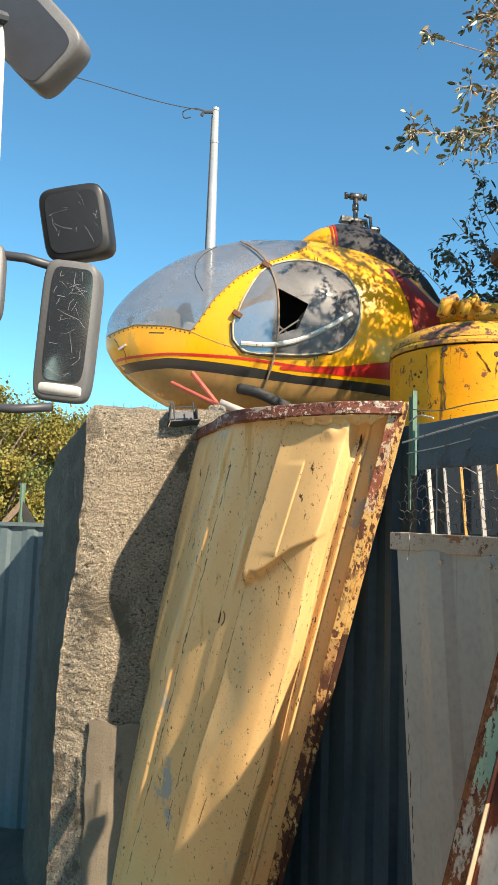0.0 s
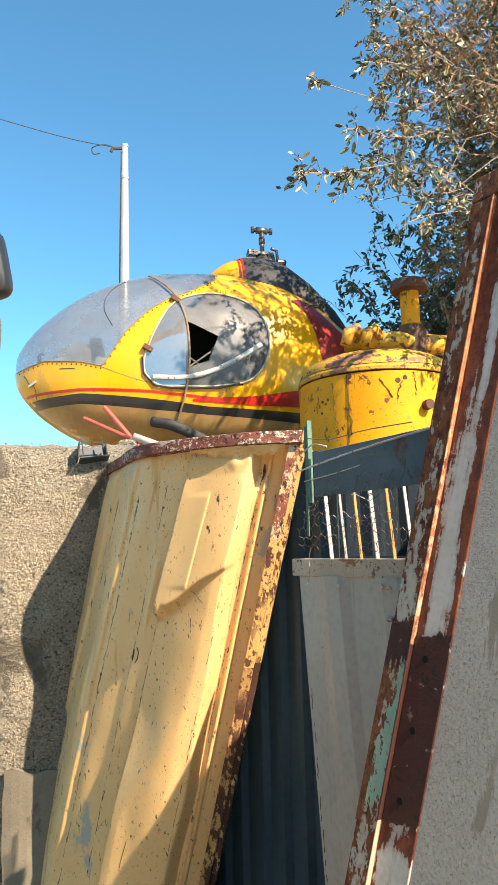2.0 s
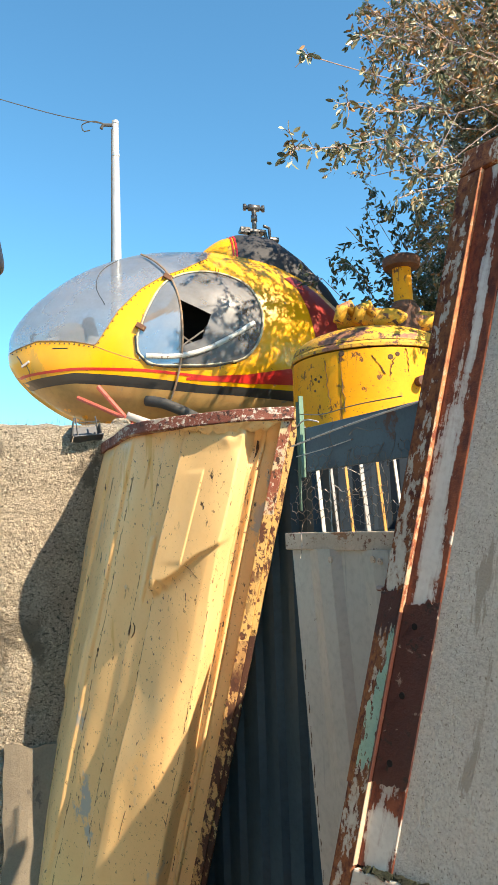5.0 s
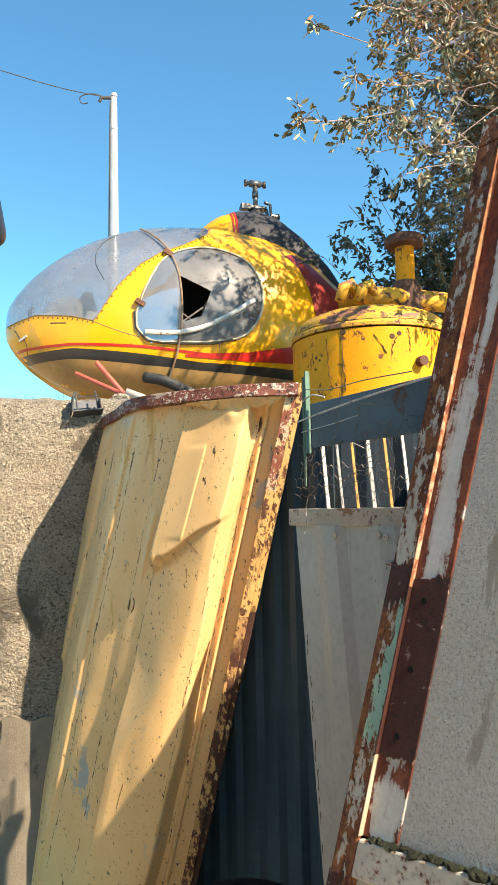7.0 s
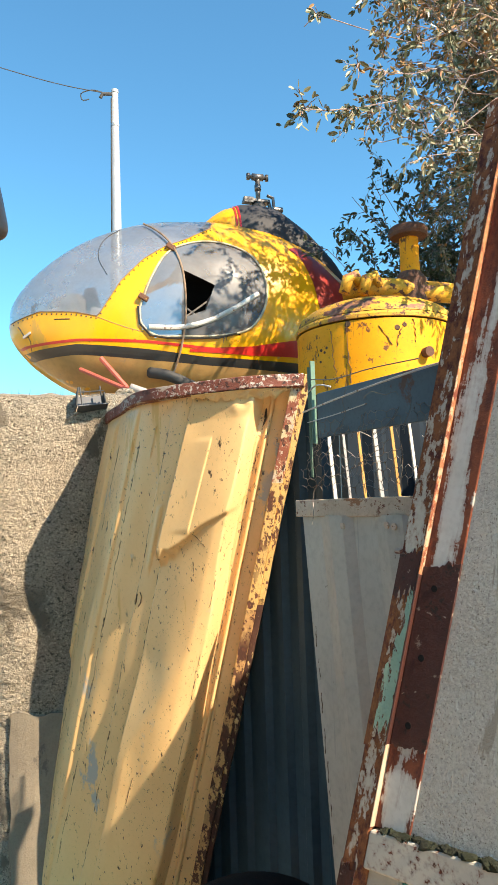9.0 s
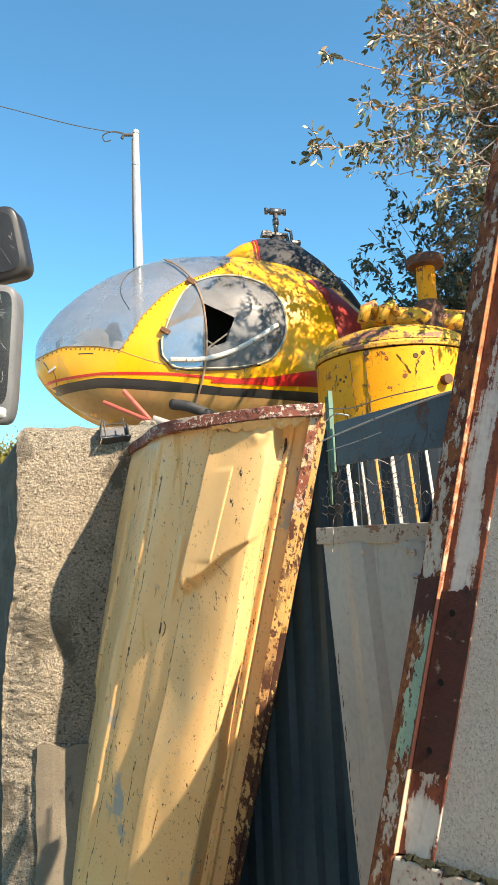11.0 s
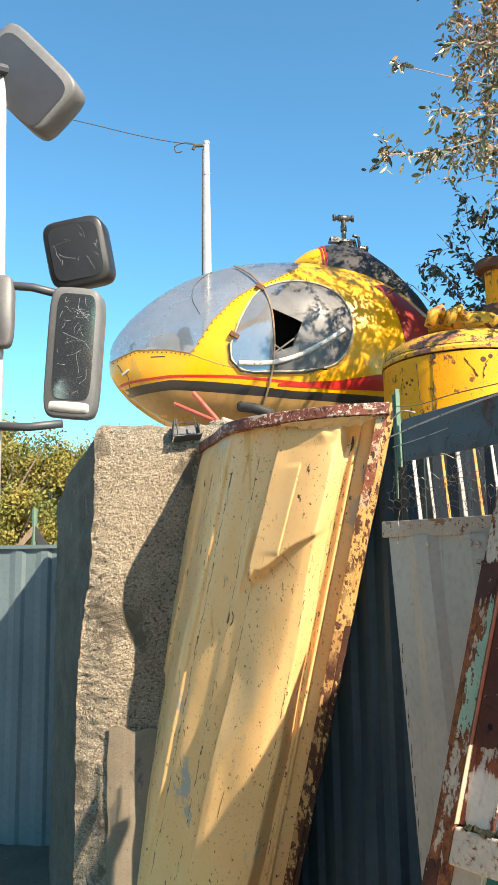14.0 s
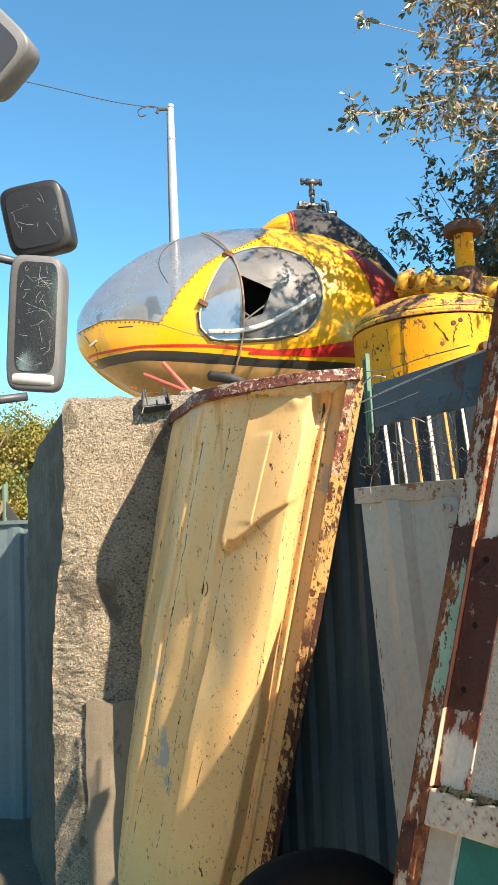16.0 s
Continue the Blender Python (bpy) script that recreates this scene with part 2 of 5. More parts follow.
TERRACE = mat("earth_fill", (0.22, 0.18, 0.13), (0.15, 0.125, 0.09), 0.95, scale=3.0, bump=0.8, fine=30.0, lum=0.5)
FENCE_NAVY = mat("navy_sheet", (0.016, 0.028, 0.042), (0.012, 0.021, 0.032), 0.6, scale=2.0, bump=0.05, fine=30.0, spec=0.25)
FENCE_BLUE = mat("grey_teal_sheet", (0.122, 0.17, 0.19), (0.10, 0.143, 0.162), 0.5, scale=2.0, bump=0.05, fine=30.0, streak=(0.64, (0.08, 0.10, 0.105)))
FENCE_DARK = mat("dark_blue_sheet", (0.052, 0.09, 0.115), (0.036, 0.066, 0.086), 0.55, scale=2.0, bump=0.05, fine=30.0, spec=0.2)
GATE_SHEET = mat("off_white_sheet", (0.53, 0.505, 0.455), (0.45, 0.43, 0.39), 0.5, scale=3.0, bump=0.05, fine=40.0, streak=(0.60, (0.30, 0.31, 0.29)), layers=[(0.68, 30.0, (0.06, 0.04, 0.03), 0.45, (1, 1, 0.6))])
GATE_RAIL = mat("grey_rail_paint", (0.66, 0.54, 0.43), (0.56, 0.44, 0.33), 0.6, scale=8.0, bump=0.3, layers=[(0.575, 40.0, (0.18, 0.065, 0.035), 0.42, (1, 1, 1.3)), (0.57, 14.0, (0.34, 0.15, 0.07), 0.46, (0.6, 0.6, 2))])
PLATE_BLUE = mat("dark_blue_plate", (0.085, 0.14, 0.185), (0.07, 0.115, 0.155), 0.5, scale=4.0, bump=0.08, layers=[(0.56, 6.0, (0.11, 0.05, 0.035), 0.55, (1, 1, 0.7)), (0.66, 40.0, (0.03, 0.03, 0.03), 0.3, (1, 1, 1))])
PICKET_WHITE = mat("white_picket_paint", (0.62, 0.62, 0.60), (0.5, 0.5, 0.48), 0.5, bump=0.1, layers=[(0.58, 40.0, (0.2, 0.12, 0.08), 0.4, (1, 1, 0.5))])
PICKET_ORANGE = mat("orange_picket_paint", (0.62, 0.33, 0.08), (0.5, 0.25, 0.06), 0.5, bump=0.1, rust=(0.66, 20.0))
PICKET_GREY = mat("bare_steel_picket", (0.42, 0.43, 0.44), (0.3, 0.3, 0.31), 0.5, bump=0.1, metal=0.3)
STAKE_GREEN = mat("pale_green_stake", (0.13, 0.23, 0.165), (0.10, 0.18, 0.13), 0.5, scale=10.0, bump=0.1)
WIRE = mat("galvanised_wire", (0.22, 0.21, 0.20), (0.16, 0.14, 0.12), 0.5, metal=0.5, bump=0.0)
TANK_YELLOW = mat("tank_yellow", (0.84, 0.345, 0.005), (0.76, 0.29, 0.005), 0.6, scale=4.0, bump=0.12, fine=50.0, spec=0.3, lum=0.1, layers=[(0.585, 14.0, (0.15, 0.06, 0.02), 0.45, (1, 1, 0.7)), (0.625, 45.0, (0.10, 0.04, 0.02), 0.35, (1, 1, 1)), (0.61, 4.0, (0.26, 0.11, 0.02), 0.46, (5, 5, 0.5))])
TANK_DOME = mat("weathered_tank_yellow", (0.72, 0.36, 0.02), (0.58, 0.29, 0.04), 0.65, scale=6.0, bump=0.4, layers=[(0.54, 5.0, (0.24, 0.10, 0.06), 0.42, (1, 1, 2.2)), (0.55, 18.0, (0.13, 0.05, 0.028), 0.36, (1, 1, 1)), (0.60, 40.0, (0.07, 0.03, 0.02), 0.3, (1, 1, 1))])
TANK_RUST = mat("tank_rust", (0.085, 0.036, 0.024), (0.15, 0.065, 0.035), 0.8, scale=12.0, bump=0.5, layers=[(0.60, 12.0, (0.55, 0.28, 0.03), 0.48, (1, 1, 1))])
FRAME_DARK = mat("dark_oxide_paint", (0.070, 0.021, 0.017), (0.050, 0.016, 0.014), 0.5, scale=8.0, bump=0.4, layers=[(0.63, 34.0, (0.34, 0.27, 0.22), 0.45, (1, 1, 0.8)), (0.58, 12.0, (0.10, 0.032, 0.022), 0.46, (1, 0.5, 1)), (0.58, 50.0, (0.02, 0.012, 0.01), 0.35, (1, 1, 1))])
FRAME_GREEN = mat("flaking_green_paint", (0.33, 0.50, 0.38), (0.27, 0.43, 0.33), 0.6, scale=9.0, bump=0.5, layers=[(0.575, 22.0, (0.15, 0.065, 0.035), 0.35, (1.8, 0.5, 1.8)), (0.58, 45.0, (0.09, 0.035, 0.02), 0.3, (1.4, 0.6, 1.4))])
FRAME_OXIDE = mat("red_oxide_edge", (0.075, 0.026, 0.02), (0.055, 0.02, 0.016), 0.4, scale=10.0, bump=0.3, layers=[(0.62, 34.0, (0.22, 0.12, 0.08), 0.4, (1, 1, 0.4))])
TEAL = mat("teal_sheet", (0.02, 0.24, 0.22), (0.015, 0.17, 0.16), 0.5, bump=0.1, rust=(0.66, 8.0))
STUCCO = mat("white_stucco", (0.65, 0.635, 0.585), (0.57, 0.555, 0.505), 0.9, scale=2.5, bump=1.0, fine=140.0, lum=0.5, bscale=95, bdist=0.014, layers=[(0.605, 150.0, (0.22, 0.20, 0.165), 0.33, (1.3, 0.8, 1)), (0.62, 210.0, (0.10, 0.085, 0.06), 0.35, (1, 1, 1)), (0.60, 5.0, (0.38, 0.35, 0.30), 0.42, (3, 0.4, 3)), (0.56, 60.0, (0.22, 0.205, 0.17), 0.55, (1.6, 0.16, 1.6))])
MOSS = mat("dry_moss_and_dirt", (0.022, 0.028, 0.010), (0.012, 0.013, 0.008), 1.0, scale=24.0, bump=1.0, fine=60.0)
HELI_YELLOW = mat("gloss_yellow", (0.88, 0.40, 0.006), (0.84, 0.35, 0.006), 0.32, scale=3.0, bump=0.015, fine=20.0, coat=0.35, lum=0.05, layers=[(0.64, 24.0, (0.22, 0.10, 0.02), 0.45, (1, 1, 1)), (0.58, 3.0, (0.60, 0.30, 0.03), 0.45, (1, 1, 0.5)), (0.64, 9.0, (0.33, 0.30, 0.22), 0.5, (1, 1, 1))])
# Dusty yellow, with the underside's shade mixed into the colour.
HELI_BELLY = mat("shaded_dusty_belly_yellow", (0.53, 0.305, 0.10), (0.41, 0.235, 0.09), 0.45, scale=3.0, bump=0.05, fine=20.0, coat=0.3, layers=[(0.60, 7.0, (0.25, 0.2, 0.13), 0.5, (1, 1, 1))])
HELI_RED = mat("gloss_red", (0.58, 0.025, 0.02), (0.5, 0.02, 0.018), 0.3, scale=4.0, bump=0.01, coat=0.4)
HELI_DARKRED = mat("faded_maroon", (0.30, 0.02, 0.013), (0.24, 0.017, 0.012), 0.4, scale=4.0, bump=0.02, coat=0.15)
HELI_BLACK = mat("black_band", (0.018, 0.018, 0.02), (0.03, 0.03, 0.03), 0.35, scale=5.0, bump=0.02, coat=0.4)
HELI_GREY = mat("dark_grey_cowl", (0.05, 0.05, 0.055), (0.035, 0.035, 0.04), 0.6, scale=5.0, bump=0.04, spec=0.3)
SEAL = mat("dirty_yellowed_seal", (0.60, 0.53, 0.38), (0.30, 0.25, 0.17), 0.6, scale=15.0, bump=0.3)
CANOPY = hazy("silvery_acrylic_canopy", (0.60, 0.565, 0.545), 0.14, 0.27, 0.40, metal=0.66)
WINDOW = hazy("dusty_acrylic_window", (0.205, 0.208, 0.222), 0.12, 0.40, 0.34, coat=0.06, spec=0.3)
INTERIOR = mat("dark_cabin_lining", (0.02, 0.02, 0.021), (0.013, 0.013, 0.013), 0.9, bump=0.2, spec=0.1)
SHROUD = mat("faded_tan_lining", (0.42, 0.34, 0.26), (0.30, 0.24, 0.18), 0.9, scale=8.0, bump=0.2, layers=[(0.58, 20.0, (0.12, 0.09, 0.06), 0.42, (1, 1, 1))])
SEAT = mat("grey_seat_cloth", (0.25, 0.24, 0.22), (0.18, 0.17, 0.16), 0.95, bump=0.3)
STEEL = mat("dull_steel", (0.17, 0.168, 0.172), (0.085, 0.08, 0.078), 0.42, metal=0.7, scale=12.0, bump=0.1)
STRAP = mat("rusty_strap", (0.20, 0.12, 0.07), (0.3, 0.22, 0.16), 0.7, scale=20.0, bump=0.3)
RUBBER = mat("black_rubber", (0.03, 0.03, 0.03), (0.05, 0.05, 0.05), 0.7, bump=0.1)
TYRE_BLACK = mat("dusty_tyre_rubber", (0.010, 0.010, 0.011), (0.016, 0.015, 0.014), 0.85, scale=9.0, bump=0.3, spec=0.15)
STRUT_RED = mat("red_white_strut", (0.50, 0.10, 0.07), (0.42, 0.09, 0.06), 0.5, scale=10.0, bump=0.1)
STRUT_WHITE = mat("pale_strut", (0.62, 0.55, 0.50), (0.5, 0.42, 0.38), 0.5, bump=0.1)
POLE = mat("galvanised_pole", (0.48, 0.50, 0.52), (0.38, 0.40, 0.42), 0.4, metal=0.3, scale=3.0, bump=0.05)
PLASTIC = mat("grey_mirror_plastic", (0.055, 0.06, 0.075), (0.045, 0.05, 0.062), 0.45, scale=8.0, bump=0.05, fine=200.0)
PLASTIC_WHITE = mat("white_mirror_plastic", (0.62, 0.63, 0.63), (0.54, 0.55, 0.56), 0.4, scale=8.0, bump=0.03)
PLASTIC_DARK = mat("black_mirror_plastic", (0.02, 0.021, 0.025), (0.027, 0.028, 0.032), 0.4, scale=8.0, bump=0.05, fine=200.0)
PLASTIC_GREY = mat("scratch_and_reflection_grey", (0.42, 0.43, 0.44), (0.34, 0.35, 0.36), 0.5, bump=0.0)
PLASTIC_PALE = mat("pale_mirror_plastic", (0.15, 0.155, 0.165), (0.125, 0.13, 0.14), 0.5, scale=8.0, bump=0.05)
# The pale streak layer stands in for reflected branches.
MIRROR = mat("reflection_streaked_mirror", (0.6, 0.62, 0.64), (0.5, 0.52, 0.55), 0.08, metal=1.0, scale=5.0, bump=0.0, layers=[(0.70, 14.0, (0.75, 0.75, 0.75), 0.4, (1, 1, 5))])
BARK = mat("grey_bark", (0.38, 0.29, 0.26), (0.25, 0.175, 0.165), 0.9, scale=20.0, bump=0.6)
TEAL_PANE = mat("pale_teal_pane", (0.25, 0.45, 0.48), (0.2, 0.4, 0.44), 0.3, bump=0.0)
LEAF_A = mat("olive_leaf", (0.14, 0.155, 0.075), (0.23, 0.20, 0.12), 0.45, scale=3.0, bump=0.0, fine=8.0, lum=0.2)
LEAF_B = mat("dark_leaf", (0.05, 0.07, 0.035), (0.075, 0.09, 0.05), 0.35, scale=3.0, bump=0.0, fine=8.0, lum=0.2)
LEAF_C = mat("dry_brown_leaf", (0.26, 0.12, 0.05), (0.34, 0.20, 0.07), 0.6, scale=3.0, bump=0.0, fine=8.0, lum=0.2)
LEAF_PALE = mat("pale_leaf_back", (0.44, 0.41, 0.30), (0.34, 0.32, 0.21), 0.5, scale=3.0, bump=0.0, fine=8.0, lum=0.2)
LEAF_FAR = mat("autumn_leaf", (0.10, 0.13, 0.025), (0.27, 0.20, 0.035), 0.6, scale=0.9, bump=0.0, fine=4.0, lum=0.3)
DARK_WALL = mat("dark_yard_wall", (0.032, 0.037, 0.047), (0.024, 0.028, 0.036), 0.9, scale=2.0, bump=0.2, spec=0.1)


# ---- building helpers ----
def part(name, bm, material, parent=None, label="", smooth=False, bevel=0.0, solid=0.0):
    """One bmesh, in world coordinates, as one mesh object under a thing or a part."""
    me = bpy.data.meshes.new(name)
    bm.normal_update()
    bm.to_mesh(me)
    bm.free()
    me.materials.append(material)
    if smooth:
        me.shade_smooth()
    ob = new(name, me)
    if parent is not None:
        ob.parent = parent
        if parent.type == "EMPTY":
            ob.matrix_parent_inverse = Matrix.Translation(parent.location).inverted()
    if solid:
        md = ob.modifiers.new("thickness", "SOLIDIFY")
        md.thickness, md.offset = solid, -1
    if bevel:
        md = ob.modifiers.new("edge", "BEVEL")
        md.width, md.segments, md.limit_method, md.angle_limit = bevel, 2, "ANGLE", radians(40)
    if label:
        ob["label"] = label
    return ob


def thing(name, at, label, category, group="", kind=""):
    ob = new(name)
    ob.location = at
    ob.empty_display_size = 0.1
    return tagged(ob, label, category, group, kind)


def grid(rows, closed=False, flip=False):
    """A sheet through rows of points."""
    bm = bmesh.new()
    vs = [[bm.verts.new(p) for p in row] for row in rows]
    for a, b in zip(vs, vs[1:]):
        n = len(a)
        for i in range(n if closed else n - 1):
            q = (a[i], a[(i + 1) % n], b[(i + 1) % n], b[i])
            if len(set(q)) == 4:
                bm.faces.new(q[::-1] if flip else q)
    return bm


def tube(bm, pts, r, seg=8, cap=True):
    """A round tube along points; r is one radius or one for each point."""
    pts = [Vector(p) for p in pts]
    rs = r if isinstance(r, (list, tuple)) else [r] * len(pts)
    rings, up = [], None
    for i, p in enumerate(pts):
        d = (pts[min(i + 1, len(pts) - 1)] - pts[max(i - 1, 0)]).normalized()
        if up is None:
            up = d.orthogonal().normalized()
        up = (up - d * up.dot(d)).normalized()
        side = d.cross(up)
        rings.append([bm.verts.new(p + (up * math.cos(k) + side * math.sin(k)) * rs[i]) for k in [2 * math.pi * j / seg for j in range(seg)]])
    for a, b in zip(rings, rings[1:]):
        for j in range(seg):
            bm.faces.new((a[j], a[(j + 1) % seg], b[(j + 1) % seg], b[j]))
    if cap:
        bm.faces.new(rings[0][::-1])
        bm.faces.new(rings[-1])
    return bm


def tubes(pts, r, seg=8):
    return tube(bmesh.new(), pts, r, seg)


def box(bm, m, sx, sy, sz):
    """A block of that size centred in the pose m."""
    bmesh.ops.create_cube(bm, size=1, matrix=m @ Matrix.Diagonal((sx, sy, sz, 1)))
    return bm


def slab(corners, normal, thick):
    """A flat plate: its outline, thickened along normal."""
    bm = bmesh.new()
    n = Vector(normal).normalized() * thick
    a = [bm.verts.new(Vector(c)) for c in corners]
    b = [bm.verts.new(Vector(c) + n) for c in corners]
    bm.faces.new(a[::-1])
    bm.faces.new(b)
    k = len(a)
    for i in range(k):
        bm.faces.new((a[i], a[(i + 1) % k], b[(i + 1) % k], b[i]))
    bmesh.ops.recalc_face_normals(bm, faces=bm.faces)
    return bm


def spline(pts, n):
    """n points on a smooth line through the given ones."""
    P = np.array(pts, float)
    t = np.r_[0, np.cumsum(np.linalg.norm(np.diff(P, axis=0), axis=1))]
    m = np.gradient(P, t, axis=0)
    out = []
    for s in np.linspace(0, t[-1], n):
        i = min(max(int(np.searchsorted(t, s)) - 1, 0), len(t) - 2)
        h = t[i + 1] - t[i]
        u = (s - t[i]) / h
        out.append((2 * u**3 - 3 * u**2 + 1) * P[i] + (u**3 - 2 * u**2 + u) * h * m[i] + (-2 * u**3 + 3 * u**2) * P[i + 1] + (u**3 - u**2) * h * m[i + 1])
    return [Vector(p) for p in out]


def lathe(axis_at, profile, seg=48):
    """A turned shape about a vertical axis: profile of (radius, z)."""
    rows = [[(axis_at[0] + r * math.cos(a), axis_at[1] + r * math.sin(a), z) for a in [2 * math.pi * j / seg for j in range(seg)]] for r, z in profile]
    return grid(rows, closed=True, flip=True)


# ---- ground and distance ----
GZ = -0.30
bm = bmesh.new()
bmesh.ops.create_grid(bm, x_segments=40, y_segments=40, size=900, matrix=Matrix.Translation((0, 0, GZ)))
tagged(part("ground", bm, GROUND), "dusty grey-brown yard ground reaching the horizon", "ground", kind="structure")

# Darker ground piece laid where the yard lies in shade.
bm = slab([(-6, 1.6, GZ + 0.002), (-0.8, 1.6, GZ + 0.002), (-0.75, 3.3, GZ + 0.002), (-0.25, 3.4, GZ + 0.002), (-0.25, 4.6, GZ + 0.002), (-0.9, 5.9, GZ + 0.002), (-6, 6.2, GZ + 0.002)], (0, 0, 1), 0.02)
tagged(part("soil", bm, SOIL_SHADE), "soil coloured dark for the shade at the foot of the sheet fence", "soil", kind="structure")

# ---- concrete retaining wall, with the filled terrace behind ----
WALL_TOP = 2.72


def rough_face(a, b, z0, z1, nu, nv, amp, bulge):
    """A rough upright concrete face from plan point a to b."""
    a, b = Vector((*a, 0)), Vector((*b, 0))
    d = (b - a).normalized()
    nrm = Vector((d.y, -d.x, 0))
    rows = []
    for j in range(nv + 1):
        z = z0 + (z1 - z0) * j / nv
        row = []
        for i in range(nu + 1):
            p = a.lerp(b, i / nu) + Vector((0, 0, z))
            p += nrm * (amp * (noise.noise(p * 9) * 0.35 + noise.noise(p * 28) * 0.4 + noise.noise(p * 62) * 0.3) + bulge * (1 - j / nv))
            row.append(p)
        rows.append(row)
    return rows


front = rough_face((-0.955, 4.16), (0.95, 4.42), GZ, WALL_TOP, 220, 300, 0.026, 0.03)
for j, row in enumerate(front):
    z = row[0].z
    ragged = 0.02 * noise.noise(Vector((0, 0, z * 7))) + 0.008 * noise.noise(Vector((3, 0, z * 30)))
    drift = -0.08 * max(0.0, min(1.0, (2.05 - z) / 0.8)) + ragged
    for i in range(24):
        row[i].x += drift * (1 - i / 24)
    if j > 288:
        for p in row:
            p.y += 0.0055 * (j - 288) + 0.01 * noise.noise(p * 12)


def worn(x, z):
    """How far the rounded corner falls back at x, z; widened below to dim it like shade."""
    k = max(0.0, min(1.0, (2.1 - z) / 1.3))
    w = 0.06 + 0.42 * k
    u = max(0.0, min(1.0, (x + 0.955 + 0.08 * k) / w))
    return 0.36 * w * (1 - u) ** 2


for row in front:
    for p in row:
        back = worn(p.x, p.z)
        p.y += back
        p.x *= 1 + back / 4.2
wall = thing("wall_concrete", (0, 4.3, 0), "rough grey concrete retaining wall with worn edges", "wall", kind="structure")
part("wall_face", grid(front), CONCRETE, wall, smooth=True)
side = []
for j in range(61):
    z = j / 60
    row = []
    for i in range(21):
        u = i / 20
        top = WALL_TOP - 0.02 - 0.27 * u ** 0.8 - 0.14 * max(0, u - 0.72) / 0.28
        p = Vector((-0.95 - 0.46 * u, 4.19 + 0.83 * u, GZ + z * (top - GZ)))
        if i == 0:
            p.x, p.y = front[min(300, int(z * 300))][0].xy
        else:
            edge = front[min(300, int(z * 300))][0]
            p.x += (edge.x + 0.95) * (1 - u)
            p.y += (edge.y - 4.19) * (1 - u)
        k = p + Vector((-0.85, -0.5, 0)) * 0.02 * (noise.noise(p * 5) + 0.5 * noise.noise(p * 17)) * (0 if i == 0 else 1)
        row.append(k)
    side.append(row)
part("wall_flank", grid(side, flip=True), CONCRETE_SHADE_MOSS, wall, "mossy flank of the wall, coloured dark as its shaded side", smooth=True)
top_rows = [[front[300][i], front[300][i] + Vector((0, 0.1, 0.03 + 0.012 * noise.noise(front[300][i] * 9))), Vector((front[300][i].x - 0.05, 4.95 + 0.03 * noise.noise(front[300][i] * 6), WALL_TOP + 0.05))] for i in range(0, 221, 2)]
part("wall_top", grid(top_rows, flip=True), CONCRETE, wall, smooth=True)
patch = []
for j in range(31):
    v = j / 30
    row = []
    for i in range(13):
        u = i / 12
        z = GZ + v * (0.95 - GZ) + (0.03 * noise.noise(Vector((u * 5, 0, 0))) if j == 30 else 0)
        x = -0.86 + 0.55 * u + (0.02 * noise.noise(Vector((0, 1, z * 6))) if i == 0 else 0)
        row.append(Vector((x, 4.135 + worn(x, z) + (x + 0.955) * 0.1365 - 0.03 * (1 - z / 2.7), z)) + Vector((0, 0.004 * noise.noise(Vector((u * 6, z * 6, 2))), 0)))
    patch.append(row)
part("mortar_patch", grid(patch), MORTAR, wall, "smooth tan mortar patch", solid=0.012)
bm = slab([(-0.98, 5.05, 0), (0.9, 4.6, 0), (6, 4.0, 0), (6, 12, 0), (-1.3, 9.5, 0)], (0, 0, 1), 2.66)
bmesh.ops.transform(bm, matrix=Matrix.Translation((0, 0, GZ)) @ Matrix.Diagonal((1, 1, (2.66 - GZ) / 2.66, 1)), verts=bm.verts)
tagged(part("terrace", bm, TERRACE), "earth-filled terrace behind the retaining wall", "ground", kind="structure")


def corrugated(a, b, z0, z1, pitch, depth, shear=0.0):
    """Upright profiled sheet from plan point a to b."""
    a, b = Vector((*a, 0)), Vector((*b, 0))
    d = (b - a)
    n = int(d.length / pitch * 8)
    d.normalize()
    nrm = Vector((d.y, -d.x, 0))
    rows = []
    for z in (z0, (z0 + z1) / 2, z1):
        row = []
        for i in range(n + 1):
            s = i / 8 * pitch
            ph = (i % 8) / 8
            h = depth * (0 if ph < 0.5 else (1 if 0.6 < ph < 0.9 else 0.5))
            row.append(a + d * (s + shear * (z1 - z)) + nrm * h + Vector((0, 0, z)))
        rows.append(row)
    bm = grid(rows)
    return bm


fence = thing("sheet_fence", (-2.2, 5.8, 0), "grey-blue profiled steel sheet fence panel", "fence")
for a, b in (((-3.4, 5.95), (-2.53, 5.85)), ((-2.525, 5.846), (-1.40, 5.72))):
    part("sheet", corrugated(a, b, GZ, 1.99, 0.22, 0.016), FENCE_BLUE, fence, solid=0.004)
bm = slab([(-3.4, 5.915, 1.985), (-1.40, 5.685, 1.985), (-1.40, 5.725, 1.985), (-3.4, 5.955, 1.985)], (0, 0, 1), 0.03)
part("top_rail", bm, FENCE_BLUE, fence)

post = thing("fence_post", (-2.03, 6.5, 0), "pale green steel post with a dark leaning brace", "post")
part("post", tubes([(-2.03, 6.5, GZ), (-2.03, 6.5, 2.35)], 0.025, 8), STAKE_GREEN, post)
part("brace", slab([(-2.02, 6.48, 2.2), (-1.83, 6.48, 1.9), (-1.83, 6.48, 1.8), (-2.05, 6.48, 2.1)], (0, 1, 0), 0.03), RUBBER, post, "dark brace")
